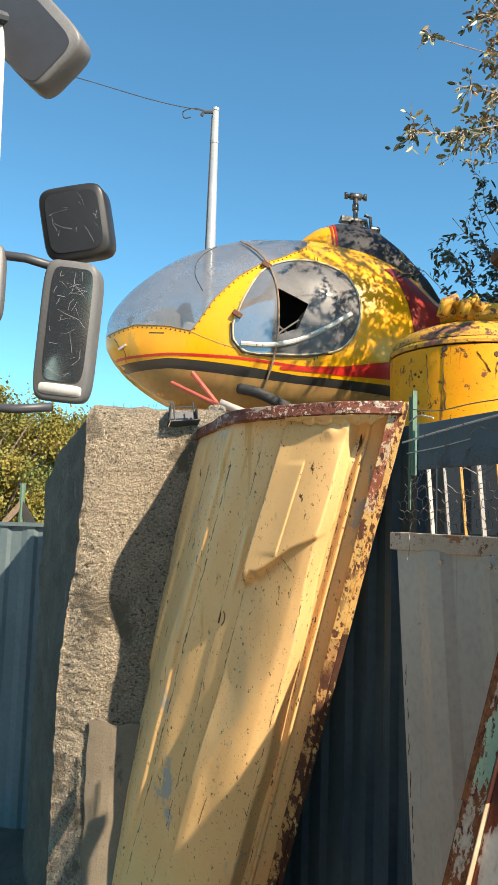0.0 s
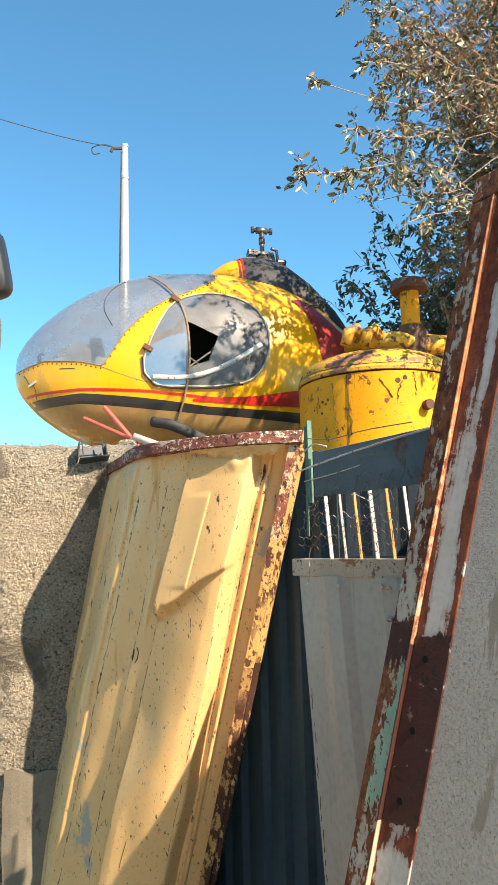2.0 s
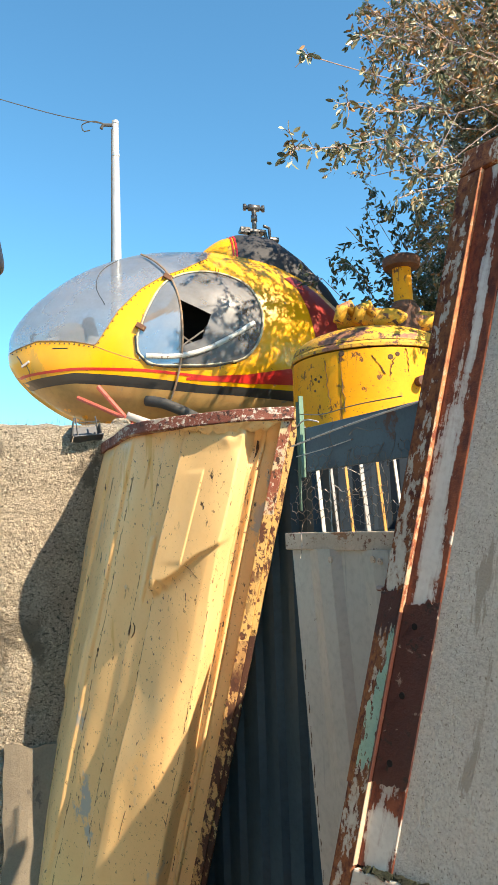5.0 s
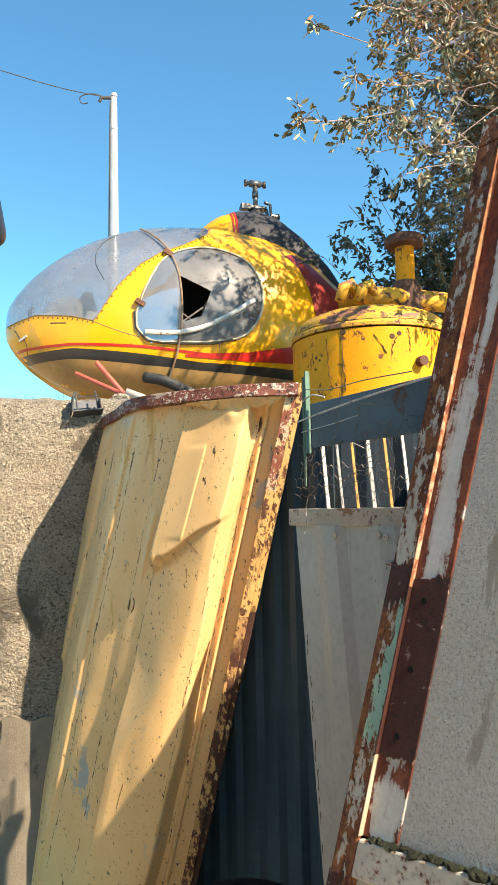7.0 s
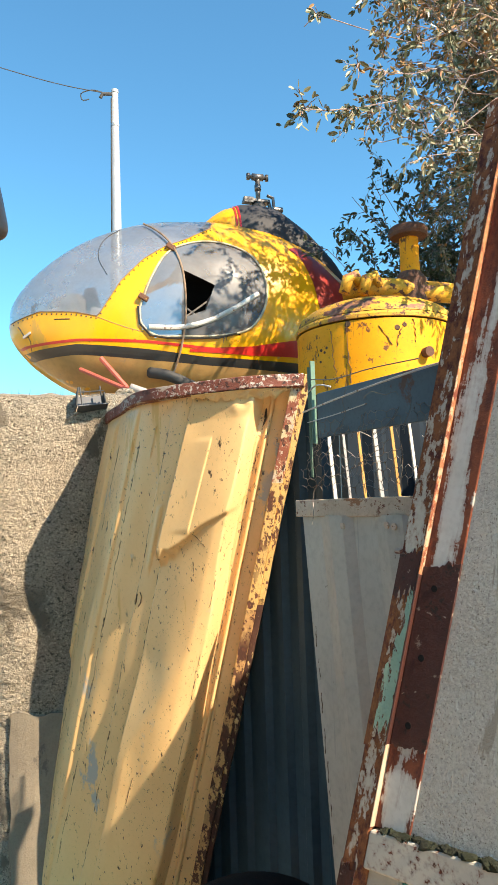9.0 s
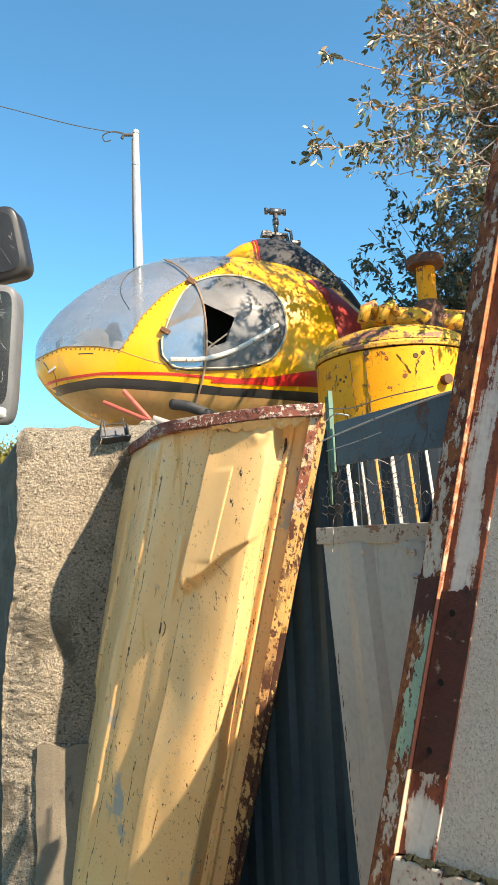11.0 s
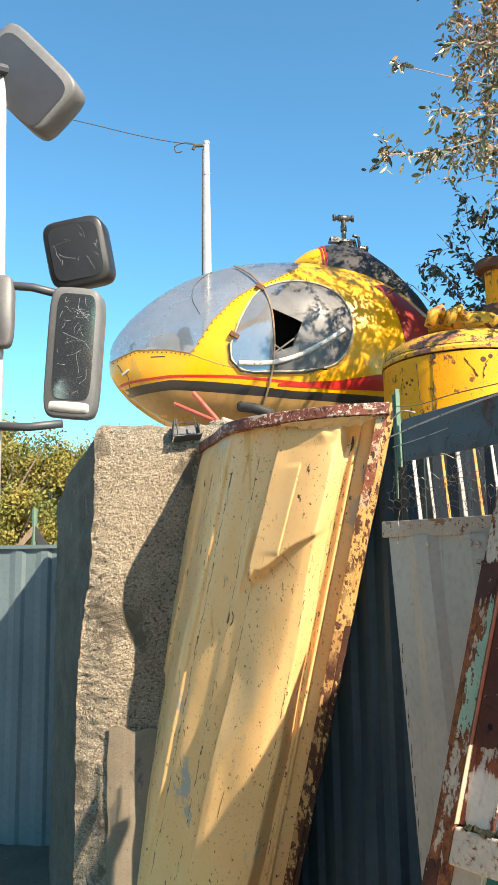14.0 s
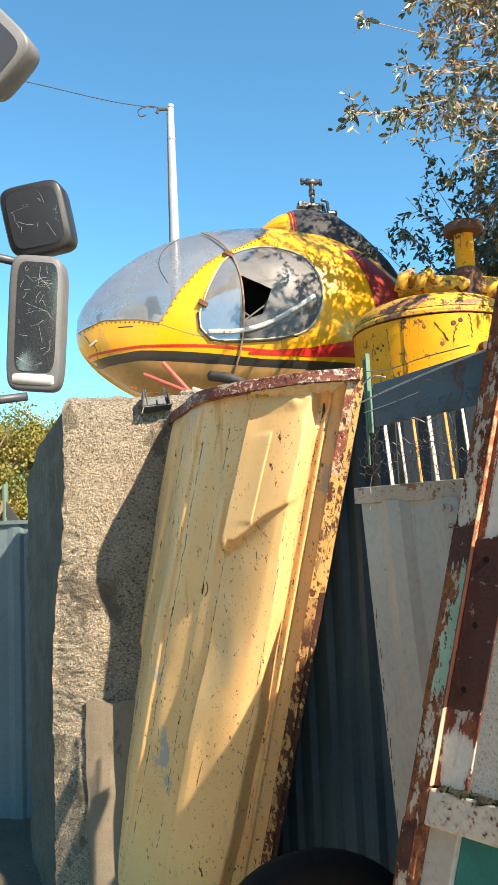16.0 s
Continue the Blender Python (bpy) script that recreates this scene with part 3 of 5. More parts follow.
part("brace", slab([(-2.04, 6.48, 2.2), (-2.28, 6.48, 1.9), (-2.28, 6.48, 1.84), (-2.03, 6.48, 2.12)], (0, 1, 0), 0.03), STRAP, post, "rusty brace")

# ---- beige pressed-steel panel leaning on the wall ----
def V(i):
    return Vector((-0.205 - 0.05 * i / 540, 0.26, -1.0))


SECTION = spline([(x * 1.08, y * 1.08, 2.1 + 0.45 * 1.08) for x, y, _ in [(0.585, 2.81, 2.55), (0.387, 2.85, 2.55), (0.217, 2.95, 2.55), (-0.016, 3.14, 2.55), (-0.156, 3.57, 2.55), (-0.235, 3.85, 2.55), (-0.265, 4.0, 2.55)]], 541)
COLS = 540
SEC_LEN = sum((b - a).length for a, b in zip(SECTION, SECTION[1:]))


def bump_step(x, a, b, w):
    """1 between a and b, falling off over w."""
    lo = min(1, max(0, (x - a) / w))
    hi = min(1, max(0, (b - x) / w))
    k = min(lo, hi)
    return k * k * (3 - 2 * k)


def ramp_up(x, a, b):
    k = min(1, max(0, (x - a) / (b - a)))
    return k * k * (3 - 2 * k)


def panel_point(i, d):
    """A point of the pressed sheet: i along the section, d down its length."""
    p = SECTION[i]
    t = SECTION[min(i + 1, COLS)] - SECTION[max(i - 1, 0)]
    nrm = Vector((t.y, -t.x, 0)).normalized()
    if nrm.y > 0:
        nrm = -nrm
    s = i / COLS * SEC_LEN / 1.08
    start = ramp_up(d, 0.02 + 0.02 * math.cos(s * 9), 0.11)
    wob = 0.010 * math.sin(d * 3.1) + 0.004 * math.sin(d * 11)
    # first field: steep bright flank; a stepped fold shaped to mimic the slanting cast shadow: above it the sheet lies
    # flat, below it falls away to the groove
    flank = min(1, max(0, (s - 0.147 - wob) / 0.030))
    low = 0.55 + (s - 0.18) / 0.283 * 0.23 + 0.006 * math.sin(s * 40)
    k = min(1, max(0, (d - 0.15) / (low - 0.15)))
    upper = 0.068 - 0.055 * max(0, s - 0.18) + 0.055 * k - 0.030
    x = max(0, s - 0.215 - 0.20 * ramp_up(d, 1.15, 1.75))
    lower = 0.072 - min(0.066, 0.27 * x * x / (x + 0.02)) - 0.02 * max(0, s - 0.40)
    fold = min(1, max(0, (low + 0.006 - d) / 0.012))
    h = (upper * fold + lower * (1 - fold)) * flank * (1 - min(1, max(0, (s - 0.462) / 0.008))) * start
    h += (0.004 * min(1, max(0, (s - 0.098 - wob) / 0.006)) - 0.042 * ramp_up(s, 0.02, 0.045) + 0.024 * bump_step(s, 0.098, 0.118, 0.007)) * (1 - flank) * start
    h += 0.005 * ramp_up(s, 0.318, 0.322) * (1 - ramp_up(s, 0.325, 0.45)) * bump_step(d, 0.22, 0.66, 0.03)
    # groove with its short raised rib, then the further fields
    h += 0.009 * ramp_up(s, 0.520, 0.5275) * (1 - ramp_up(s, 0.53, 0.56)) * bump_step(d, 0.52, 0.82, 0.008)
    h -= 0.14 * (min(0.577, max(0.47, s)) - 0.47) + 0.09 * (min(0.755, max(0.577, s)) - 0.577)
    h -= 0.004 * ramp_up(s, 0.574, 0.582) * (1 - ramp_up(s, 0.60, 0.75)) * start
    h += 0.008 * bump_step(s, 0.655, 0.665, 0.004) * bump_step(d, 0.14, 0.30, 0.03)
    h += 0.020 * min(1, max(0, (s - 0.77) / 0.33)) + 0.035 * ramp_up(s, 0.60, 0.84)
    h += 0.012 * ramp_up(s, 0.785, 0.805) * (1 - ramp_up(s, 1.08, 1.10)) * start
    h += 0.016 * bump_step(s, 1.16, 1.4, 0.02) * start
    h += 0.006 * noise.noise(Vector((s * 4, d * 2.2, 0))) + 0.002 * noise.noise(Vector((s * 13, d * 6, 4)))
    # long dents of the lower end
    h += 0.012 * ramp_up(s, 0.17, 0.24) * (1 - ramp_up(s, 0.26, 0.42)) * ramp_up(d, 1.0, 1.35) * (1 - ramp_up(d, 1.6, 2.0))
    h += 0.008 * bump_step(s, 0.84, 0.92, 0.03) * bump_step(d, 0.9, 1.5, 0.2)
    # crushed and torn corner
    crush = math.exp(-((s - 0.13) / 0.045) ** 2) * math.exp(-((d - 0.13) / 0.06) ** 2)
    h -= 0.045 * crush
    torn = math.exp(-((s - 0.15) / 0.10) ** 2) * math.exp(-((d - 0.07) / 0.05) ** 2)
    h += 0.022 * torn * noise.noise(Vector((s * 22, d * 26, 7)))
    h += 0.010 * math.exp(-((d - 0.05) / 0.025) ** 2) * noise.noise(Vector((s * 11, d * 9, 3)))
    return p + V(i) * d + nrm * h


panel = thing("steel_panel", (-0.3, 3.4, 0), "beige pressed-steel body panel with rusted rim leaning on concrete wall", "metal panel")
rows = [[panel_point(i, d) for i in range(0, COLS + 1)] for d in [0.008 * k for k in range(0, 90)] + [0.72 + 0.03 * k for k in range(0, 72)]]
part("sheet", grid(rows, flip=True), BEIGE, panel, smooth=True, solid=0.004)
rim_sec = [SECTION[i] for i in range(0, COLS + 1, 9)]


def rim(pts, up, out, w, t):
    """A flat bar along points: w high along up, t thick along out."""
    rows = []
    for p, o in zip(pts, out):
        a = p + o * t
        rows.append([p, a, a + up * w, p + up * w])
    return grid(rows, closed=True)


outs = []
for k, i in enumerate(range(0, COLS + 1, 9)):
    t = SECTION[min(i + 1, COLS)] - SECTION[max(i - 1, 0)]
    nrm = Vector((t.y, -t.x, 0)).normalized()
    outs.append(nrm if nrm.y < 0 else -nrm)
bm = rim([p + Vector((0, 0, -0.035)) - o * 0.012 for p, o in zip(rim_sec, outs)], Vector((0, 0, 0.055)), outs, 1.0, 0.065)
bmesh.ops.recalc_face_normals(bm, faces=bm.faces)
part("top_rim", bm, RED_OXIDE, panel, "chipped red-oxide top rim", bevel=0.004)
R0 = SECTION[0]
side_dir = (SECTION[9] - SECTION[0]).normalized()


def side_bar(name, d0, d1, a0, a1, o0, o1, material, label):
    """A length of the side rim: from a0 to a1 across, o0 to o1 deep."""
    n = int((d1 - d0) / 0.05) + 1
    pts = [R0 + Vector((0, 0, 0.02)) + V(0) * (d0 + (d1 - d0) * k / n) for k in range(n + 1)]
    rows = []
    for k, p in enumerate(pts):
        w = 0.003 * noise.noise(p * 9)
        rows.append([p + side_dir * (a0 + w) + outs[0] * o1, p + side_dir * a1 + outs[0] * o1, p + side_dir * a1 + outs[0] * o0, p + side_dir * (a0 + w) + outs[0] * o0])
    bm = grid(rows, closed=True)
    bm.faces.new([v for v in bm.verts][:4])
    bmesh.ops.recalc_face_normals(bm, faces=bm.faces)
    part(name, bm, material, panel, label, bevel=0.003)


side_bar("side_rim", 0.0, 0.46, -0.004, 0.042, -0.012, 0.0432, RIM_RED, "chipped red-oxide side rim")
side_bar("side_rim", 0.40, 1.02, -0.004, 0.042, -0.012, 0.043, RIM_SIDE, "beige side rim spotted with rust")
side_bar("side_rim", 1.0, 2.8, -0.004, 0.042, -0.012, 0.0427, RIM_EATEN, "side rim eaten by rust")
side_bar("rim_edge", 0.0, 1.0, -0.032, -0.0045, -0.05, 0.028, RIM_SIDE, "beige outer edge of the rim")
side_bar("rim_edge", 0.97, 2.8, -0.0317, -0.0045, -0.05, 0.028, RIM_RUST_SHADE, "rusty outer edge, darkened further for the shade low down")

# rusted crease lines of the sheet
rng = np.random.RandomState(12)
for s0, gap in ((0.472, 0.02), (0.577, 0.10), (0.583, 0.16), (0.755, 0.09), (0.762, 0.16), (0.135, 0.2), (0.183, 0.2), (1.0, 0.16), (1.12, 0.12)):
    i0 = int(s0 * 1.08 / SEC_LEN * COLS)
    d = 0.12 + 0.2 * rng.rand()
    while d < 2.3:
        n = rng.randint(3, 12)
        pts = []
        for k in range(n):
            q = panel_point(min(COLS - 2, max(1, i0 + (rng.randint(-1, 2) if rng.rand() < 0.18 else 0))), d + 0.012 * k)
            pts.append(q + outs[min(60, i0 // 9)] * 0.0042)
        part("crease", tubes(pts, [0.0008 + 0.0026 * rng.rand() ** 3 for _ in pts], 4), CREASE, panel)
        d += 0.012 * n + gap * 2 * rng.rand() ** 2
# the fine diagonal crack and a scraped hook mark
for line, r in (([(0.32, 0.64), (0.29, 0.67), (0.25, 0.705), (0.21, 0.74)], 0.0012), ([(0.56, 0.93), (0.545, 0.95), (0.542, 0.98), (0.55, 1.0)], 0.003), ([(0.575, 0.94), (0.57, 0.97), (0.572, 0.99)], 0.004), ([(0.36, 1.80), (0.365, 1.86), (0.37, 1.93)], 0.0016)):
    pts = [panel_point(int(a * 1.08 / SEC_LEN * COLS), b) + outs[20] * 0.004 for a, b in line]
    part("crease", tubes(pts, r, 5), CREASE, panel, "dark scrape in the paint")
# ripped dark hole under the crushed corner
hole = [panel_point(int(a * 1.08 / SEC_LEN * COLS), b) - outs[9] * 0.001 for a, b in ((0.135, 0.10), (0.128, 0.15), (0.133, 0.20), (0.140, 0.26))]
part("rip", tubes(hole, [0.002, 0.008, 0.006, 0.002], 6), CREASE, panel, "dark rip in the crushed corner")
lip = []
for k in range(61):
    s0 = 0.06 + 0.40 * k / 60
    i0 = int(s0 * 1.08 / SEC_LEN * COLS)
    deep = 0.030 + 0.030 * abs(noise.noise(Vector((s0 * 16, 2, 0)))) + 0.014 * noise.noise(Vector((s0 * 45, 5, 0)))
    deep *= 0.35 + 0.65 * ramp_up(s0, 0.06, 0.12) * (1 - ramp_up(s0, 0.30, 0.46))
    o = outs[min(60, i0 // 9)]
    lip.append([SECTION[i0] + V(i0) * (0.036 + deep * q) + o * (0.048 - 0.020 * q + 0.012 * noise.noise(Vector((s0 * 30, q * 2, 1)))) for q in (0, 0.35, 0.7, 1.0)])
part("torn_lip", grid(lip), BEIGE, panel, "torn and crumpled sheet edge under the rim", solid=0.003)
# ---- gate with rail, pickets and plate ----
G0, GD = Vector((0.525, 2.67, 0)), Vector((0.405, -0.914, 0))
GN = Vector((-0.914, -0.405, 0))


def on_gate(s, z, off=0.0):
    return G0 + GD * s + GN * off + Vector((0, 0, z))


gate = thing("metal_gate", on_gate(0.6, 0), "grey-white steel sheet gate with a rusty rail and pickets above", "gate")
a, b = on_gate(0.03, 0), on_gate(1.9, 0)
part("sheet", corrugated(a.xy, b.xy, GZ, 2.01, 0.3, 0.02, 0.095), GATE_SHEET, gate, solid=0.004)
bm = slab([on_gate(0.0, 2.005, 0.012), on_gate(1.9, 2.005, 0.012), on_gate(1.9, 2.005, -0.05), on_gate(0.0, 2.005, -0.05)], (0, 0, 1), 0.062)
part("rail", bm, GATE_RAIL, gate, "rust-spotted grey top rail", bevel=0.004)
bm = slab([on_gate(0.165, 2.285, 0), on_gate(1.9, 2.285, 0), on_gate(1.9, 2.45, 0), on_gate(0.165, 2.445, 0)], GN, 0.012)
part("plate", bm, PLATE_BLUE, gate, "dark blue steel plate with rust patches", bevel=0.003)
kinds = [PICKET_WHITE, PICKET_GREY, PICKET_ORANGE, PICKET_GREY, PICKET_ORANGE, PICKET_WHITE]
for k in range(18):
    s = 0.17 + 0.085 * k
    bm = bmesh.new()
    w = 0.0042 if k % 3 else 0.006
    foot, head = on_gate(s, 2.06, -0.05), on_gate(s - 0.035, 2.36, -0.05)
    q = [p + Vector((x, y, 0)) for p in (foot, head) for x, y in ((-w, -w), (w, -w), (w, w), (-w, w))]
    v = [bm.verts.new(p) for p in q]
    for f in ((0, 1, 5, 4), (1, 2, 6, 5), (2, 3, 7, 6), (3, 0, 4, 7), (4, 5, 6, 7), (3, 2, 1, 0)):
        bm.faces.new([v[n] for n in f])
    part("picket", bm, kinds[k % 6], gate)
# Unseen sheet added behind the rail to shade the panel's lower right.
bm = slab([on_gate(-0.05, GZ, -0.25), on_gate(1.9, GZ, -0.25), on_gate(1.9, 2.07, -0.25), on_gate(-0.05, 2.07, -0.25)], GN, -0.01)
part("gate_shade_sheet", bm, FENCE_DARK, gate, "unseen dark sheet behind the gate, added to shade the panel")
back_sheet = thing("sheet_fence", (1.5, 2.85, 0), "dark blue profiled sheet standing behind the gate", "fence")
part("sheet", corrugated((0.80, 2.975), (3.2, 2.62), GZ, 2.47, 0.16, 0.02), FENCE_NAVY, back_sheet, solid=0.004)
# Unseen block added to keep sun off the sheets beside the gate.
bm = slab([(0.97, 3.15, GZ), (6, 2.4, GZ), (6, 4.2, GZ), (0.97, 4.6, GZ)], (0, 0, 1), 2.5 - GZ)
tagged(part("shade_bank", bm, TERRACE), "unseen earth bank added behind the gate to shade the sheets", "ground", kind="structure")
# Added out of sight: its top edge casts the shadow on the panel.
shade_sheet = thing("sheet_fence", (1.26, 2.0, 0), "unseen profiled sheet behind the leaning frame, added to cast the panel's shadow", "fence")
part("sheet", corrugated((1.26, 2.84), (1.26, 1.15), GZ, 2.39, 0.16, 0.02), FENCE_DARK, shade_sheet, solid=0.004)
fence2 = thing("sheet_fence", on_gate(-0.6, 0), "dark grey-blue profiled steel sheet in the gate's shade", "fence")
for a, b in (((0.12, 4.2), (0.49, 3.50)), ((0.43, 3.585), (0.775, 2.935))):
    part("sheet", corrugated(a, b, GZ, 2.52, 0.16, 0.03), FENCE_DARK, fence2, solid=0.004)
stake = thing("fence_stake", on_gate(0.08, 0, 0.04), "pale green steel stake wired to the gate", "stake")
bm = bmesh.new()
p0, p1 = on_gate(0.135, 2.2, 0.01), on_gate(0.145, 2.575, 0.01)
box(bm, Matrix.Translation((p0 + p1) / 2 + Vector((0, 0, 0.03))) @ pose(0, 0, 0, 0, 0, 30), 0.02, 0.006, 0.30)
box(bm, Matrix.Translation((p0 + p1) / 2 + Vector((-0.012, 0.012, -0.04))) @ pose(0, 0, 0, 0, 0, -50), 0.009, 0.005, 0.40)
part("angle_bar", bm, STAKE_GREEN, stake)

# chicken wire, cords and bolts on the gate
bm = bmesh.new()
rng = np.random.RandomState(3)
hexs = 0.036


def node(q, r, up):
    """A knot of the slack netting: column q, row r, the lower or upper twist."""
    s0, z0 = 0.10 + (q + (r % 2) * 0.5) * hexs, 2.09 + (r * 0.86 + up * 0.57) * hexs
    sway = Vector((s0 * 7, z0 * 9, 3.0))
    return on_gate(s0 + 0.022 * noise.noise(sway), z0 + 0.026 * noise.noise(sway + Vector((0, 0, 5))), 0.02 + 0.03 * noise.noise(sway + Vector((0, 0, 9))))


for r in range(8):
    for q in range(24):
        if noise.noise(Vector((q * 0.23, r * 0.35, 1))) > 0.28:
            continue
        lo, hi = node(q, r, 0), node(q, r, 1)
        ends = [(lo, hi), (hi, node(q + r % 2, r + 1, 0)), (hi, node(q - 1 + r % 2, r + 1, 0))]
        for p0, p1 in ends:
            mid = (p0 + p1) / 2 + Vector(rng.normal(size=3)) * 0.0025
            tube(bm, [p0, mid, p1], 0.0012, 3, False)
for _ in range(14):
    p0 = on_gate(0.22 + 0.4 * rng.rand(), 2.16 + 0.22 * rng.rand(), 0.02)
    pts = [p0]
    d = Vector(rng.normal(size=3)) * 0.02
    for _ in range(7):
        d = d * 0.8 + Vector(rng.normal(size=3)) * 0.008
        pts.append(pts[-1] + d)
    tube(bm, pts, 0.0012, 3, False)
part("wire_netting", bm, WIRE, gate, "torn chicken wire over the pickets")
for pts, r, m in (([(0.10, 2.385, 0.03), (0.3, 2.405, 0.03), (0.6, 2.43, 0.025), (1.0, 2.45, 0.02)], 0.0035, PICKET_WHITE),
                  ([(0.12, 2.345, 0.025), (0.3, 2.355, 0.025), (0.45, 2.37, 0.02)], 0.002, PICKET_WHITE),
                  ([(0.14, 2.50, 0.02), (0.3, 2.475, 0.03), (0.45, 2.48, 0.02), (0.7, 2.47, 0.02)], 0.002, WIRE),
                  ([(0.12, 2.455, 0.02), (0.2, 2.47, 0.03), (0.26, 2.455, 0.02)], 0.003, PICKET_WHITE)):
    part("cord", tubes(spline([tuple(on_gate(*p)) for p in pts], 16), r, 5), m, gate, "thin cord tied along the plate")
for s0, z0 in ((0.30, 1.975), (0.525, 1.98), (0.56, 1.975)):
    c = on_gate(s0, z0, 0.02)
    part("bolt", tubes([c, c + GN * 0.006], 0.011, 12), GATE_RAIL, gate, "washered bolt")

rng = np.random.RandomState(44)
z = 1.62
while z > 0.9:
    n = rng.randint(2, 8)
    pts = [on_gate(0.12 + 0.085 * (1.62 - z) + 0.002 * rng.normal(), z - 0.014 * k, 0.022) for k in range(n)]
    part("rust_line", tubes(pts, [0.0006 + 0.0018 * rng.rand() ** 2 for _ in pts], 4), CREASE, gate, "rust along the sheet's fold")
    z -= 0.014 * n + 0.05 * rng.rand()

TYRE_R, TYRE_AT = 0.47, Vector((0.32, 2.87, GZ + 0.47))
tyre = thing("tyre", (0.32, 2.87, GZ), "old black rubber tyre standing on end in the dark gap", "tyre")
ty = []
for k in range(48):
    a = 2 * math.pi * k / 48
    row = []
    for q in range(14):
        b = 2 * math.pi * q / 14
        r = TYRE_R - 0.075 + 0.075 * math.copysign(abs(math.cos(b)) ** 0.6, math.cos(b))
        row.append(TYRE_AT + Vector((r * math.cos(a), 0.09 * math.copysign(abs(math.sin(b)) ** 0.7, math.sin(b)), r * math.sin(a))))
    ty.append(row)
part("tread", grid(ty + ty[:1], closed=True), TYRE_BLACK, tyre, smooth=True)
part("bead", tubes([TYRE_AT + Vector((0.33 * math.cos(a), -0.045, 0.33 * math.sin(a))) for a in [2 * math.pi * k / 36 for k in range(37)]], 0.012, 6), TYRE_BLACK, tyre, smooth=True)

# ---- rusty frame with a stucco panel ----
F0 = Vector((0.608, 1.668, 1.93))
FA = Vector((0.5954, -0.8017, 0.0531)).normalized()
FB = Vector((0.222, -0.0702, 0.9725)).normalized()
FN = FB.cross(FA).normalized()
FN = FN if FN.y < 0 else -FN


def on_frame(a, b, off=0.0):
    return F0 + FA * a + FB * b + FN * off


def frame_bar(a0, a1, b0, b1, o0, o1):
    q = [on_frame(a0, b0, o0), on_frame(a1, b0, o0), on_frame(a1, b1, o0), on_frame(a0, b1, o0)]
    return slab(q, FN, o1 - o0)


FM = Matrix((FB.cross(FN) * (1 if FB.cross(FN).dot(FA) > 0 else -1), FB, FN)).transposed().to_4x4()
FM.translation = F0
BOT = -2.285
TOP = 1.05
rusty = thing("door_frame", on_frame(0.6, BOT), "rusty white-painted steel frame holding a stucco panel, leaning", "frame")


def fpart(name, bm, material, parent, label="", bevel=0.0):
    """A part of the frame whose own axes run across, up and out of it."""
    bmesh.ops.transform(bm, matrix=FM.inverted(), verts=bm.verts)
    ob = part(name, bm, material, parent, label, bevel=bevel)
    ob.matrix_basis = FM
    return ob


def ragged(a0, a1, b0, b1, o0, o1, cut0, cut1, n=14):
    """A bar whose ends follow an uneven line, as where one coat of paint stops."""
    lo = [(a0 + (a1 - a0) * k / n, b0 + cut0 * noise.noise(Vector((k * 0.6, b0 * 9, 1)))) for k in range(n + 1)]
    hi = [(a0 + (a1 - a0) * k / n, b1 + cut1 * noise.noise(Vector((k * 0.6, b1 * 9, 1)))) for k in range(n, -1, -1)]
    return slab([on_frame(a, b, o0) for a, b in lo + hi], FN, o1 - o0)


fpart("outer_bar", frame_bar(-0.014, 0.046, BOT, TOP, -0.09, -0.002), BAR_PEELING, rusty, "white paint peeling off red rust", bevel=0.004)
fpart("rust_coat", ragged(-0.0145, 0.0455, -0.47, -0.09, -0.012, 0.0005, 0.03, 0.03), BAR_EATEN, rusty, "dark rust where the paint is gone")
for a0, b0, b1 in ((0.004, -0.41, -0.27), (0.018, -0.29, -0.20), (0.030, -0.21, -0.10)):
    fpart("green_paint", ragged(a0, 0.045, b0, b1, -0.012, 0.001 + b0 * 0.0002, 0.04, 0.04), FRAME_GREEN, rusty, "flaking pale green paint over rust")
fpart("oxide_paint", ragged(-0.0145, 0.045, -0.10, 0.0, -0.012, 0.0007, 0.05, 0.02), FRAME_DARK, rusty, "dark oxide paint")
fpart("oxide_paint", ragged(-0.0145, 0.03, -0.86, -0.74, -0.012, 0.0007, 0.03, 0.03), FRAME_DARK, rusty, "dark oxide paint")
fpart("ridge", frame_bar(0.046, 0.0505, -0.64, TOP, -0.03, 0.001), RIDGE_WORN, rusty, "bare worn inner edge", bevel=0.003)
fpart("stile", frame_bar(0.051, 0.148, -0.64, TOP, -0.09, -0.013), STILE_STREAKED, rusty, bevel=0.003)
plate = fpart("repair_plate", ragged(0.053, 0.149, -0.45, -0.03, -0.016, -0.0095, 0.02, 0.02), FRAME_DARK, rusty, "dark oxide-red repair plate with bolt holes")
for hb in (-0.085, -0.245, -0.40):
    c = on_frame(0.092, hb, -0.0092)
    hole = tubes([c - FN * 0.006, c + FN * 0.0006], 0.008, 14)
    bmesh.ops.transform(hole, matrix=FM.inverted(), verts=hole.verts)
    part("bolt_hole", hole, INTERIOR, plate, "black bolt hole")
fpart("edge_oxide", frame_bar(0.0458, 0.0508, -0.45, -0.05, -0.029, 0.0018), FRAME_OXIDE, rusty, "reddish oxide edge", bevel=0.003)
fpart("lower_stile", frame_bar(0.046, 0.13, BOT, -0.735, -0.09, -0.03), GATE_SHEET, rusty, bevel=0.003)
rail = fpart("bottom_rail", frame_bar(0.047, 1.3, -0.735, -0.645, -0.10, -0.001), RAIL_SPOTTED, rusty, bevel=0.006)
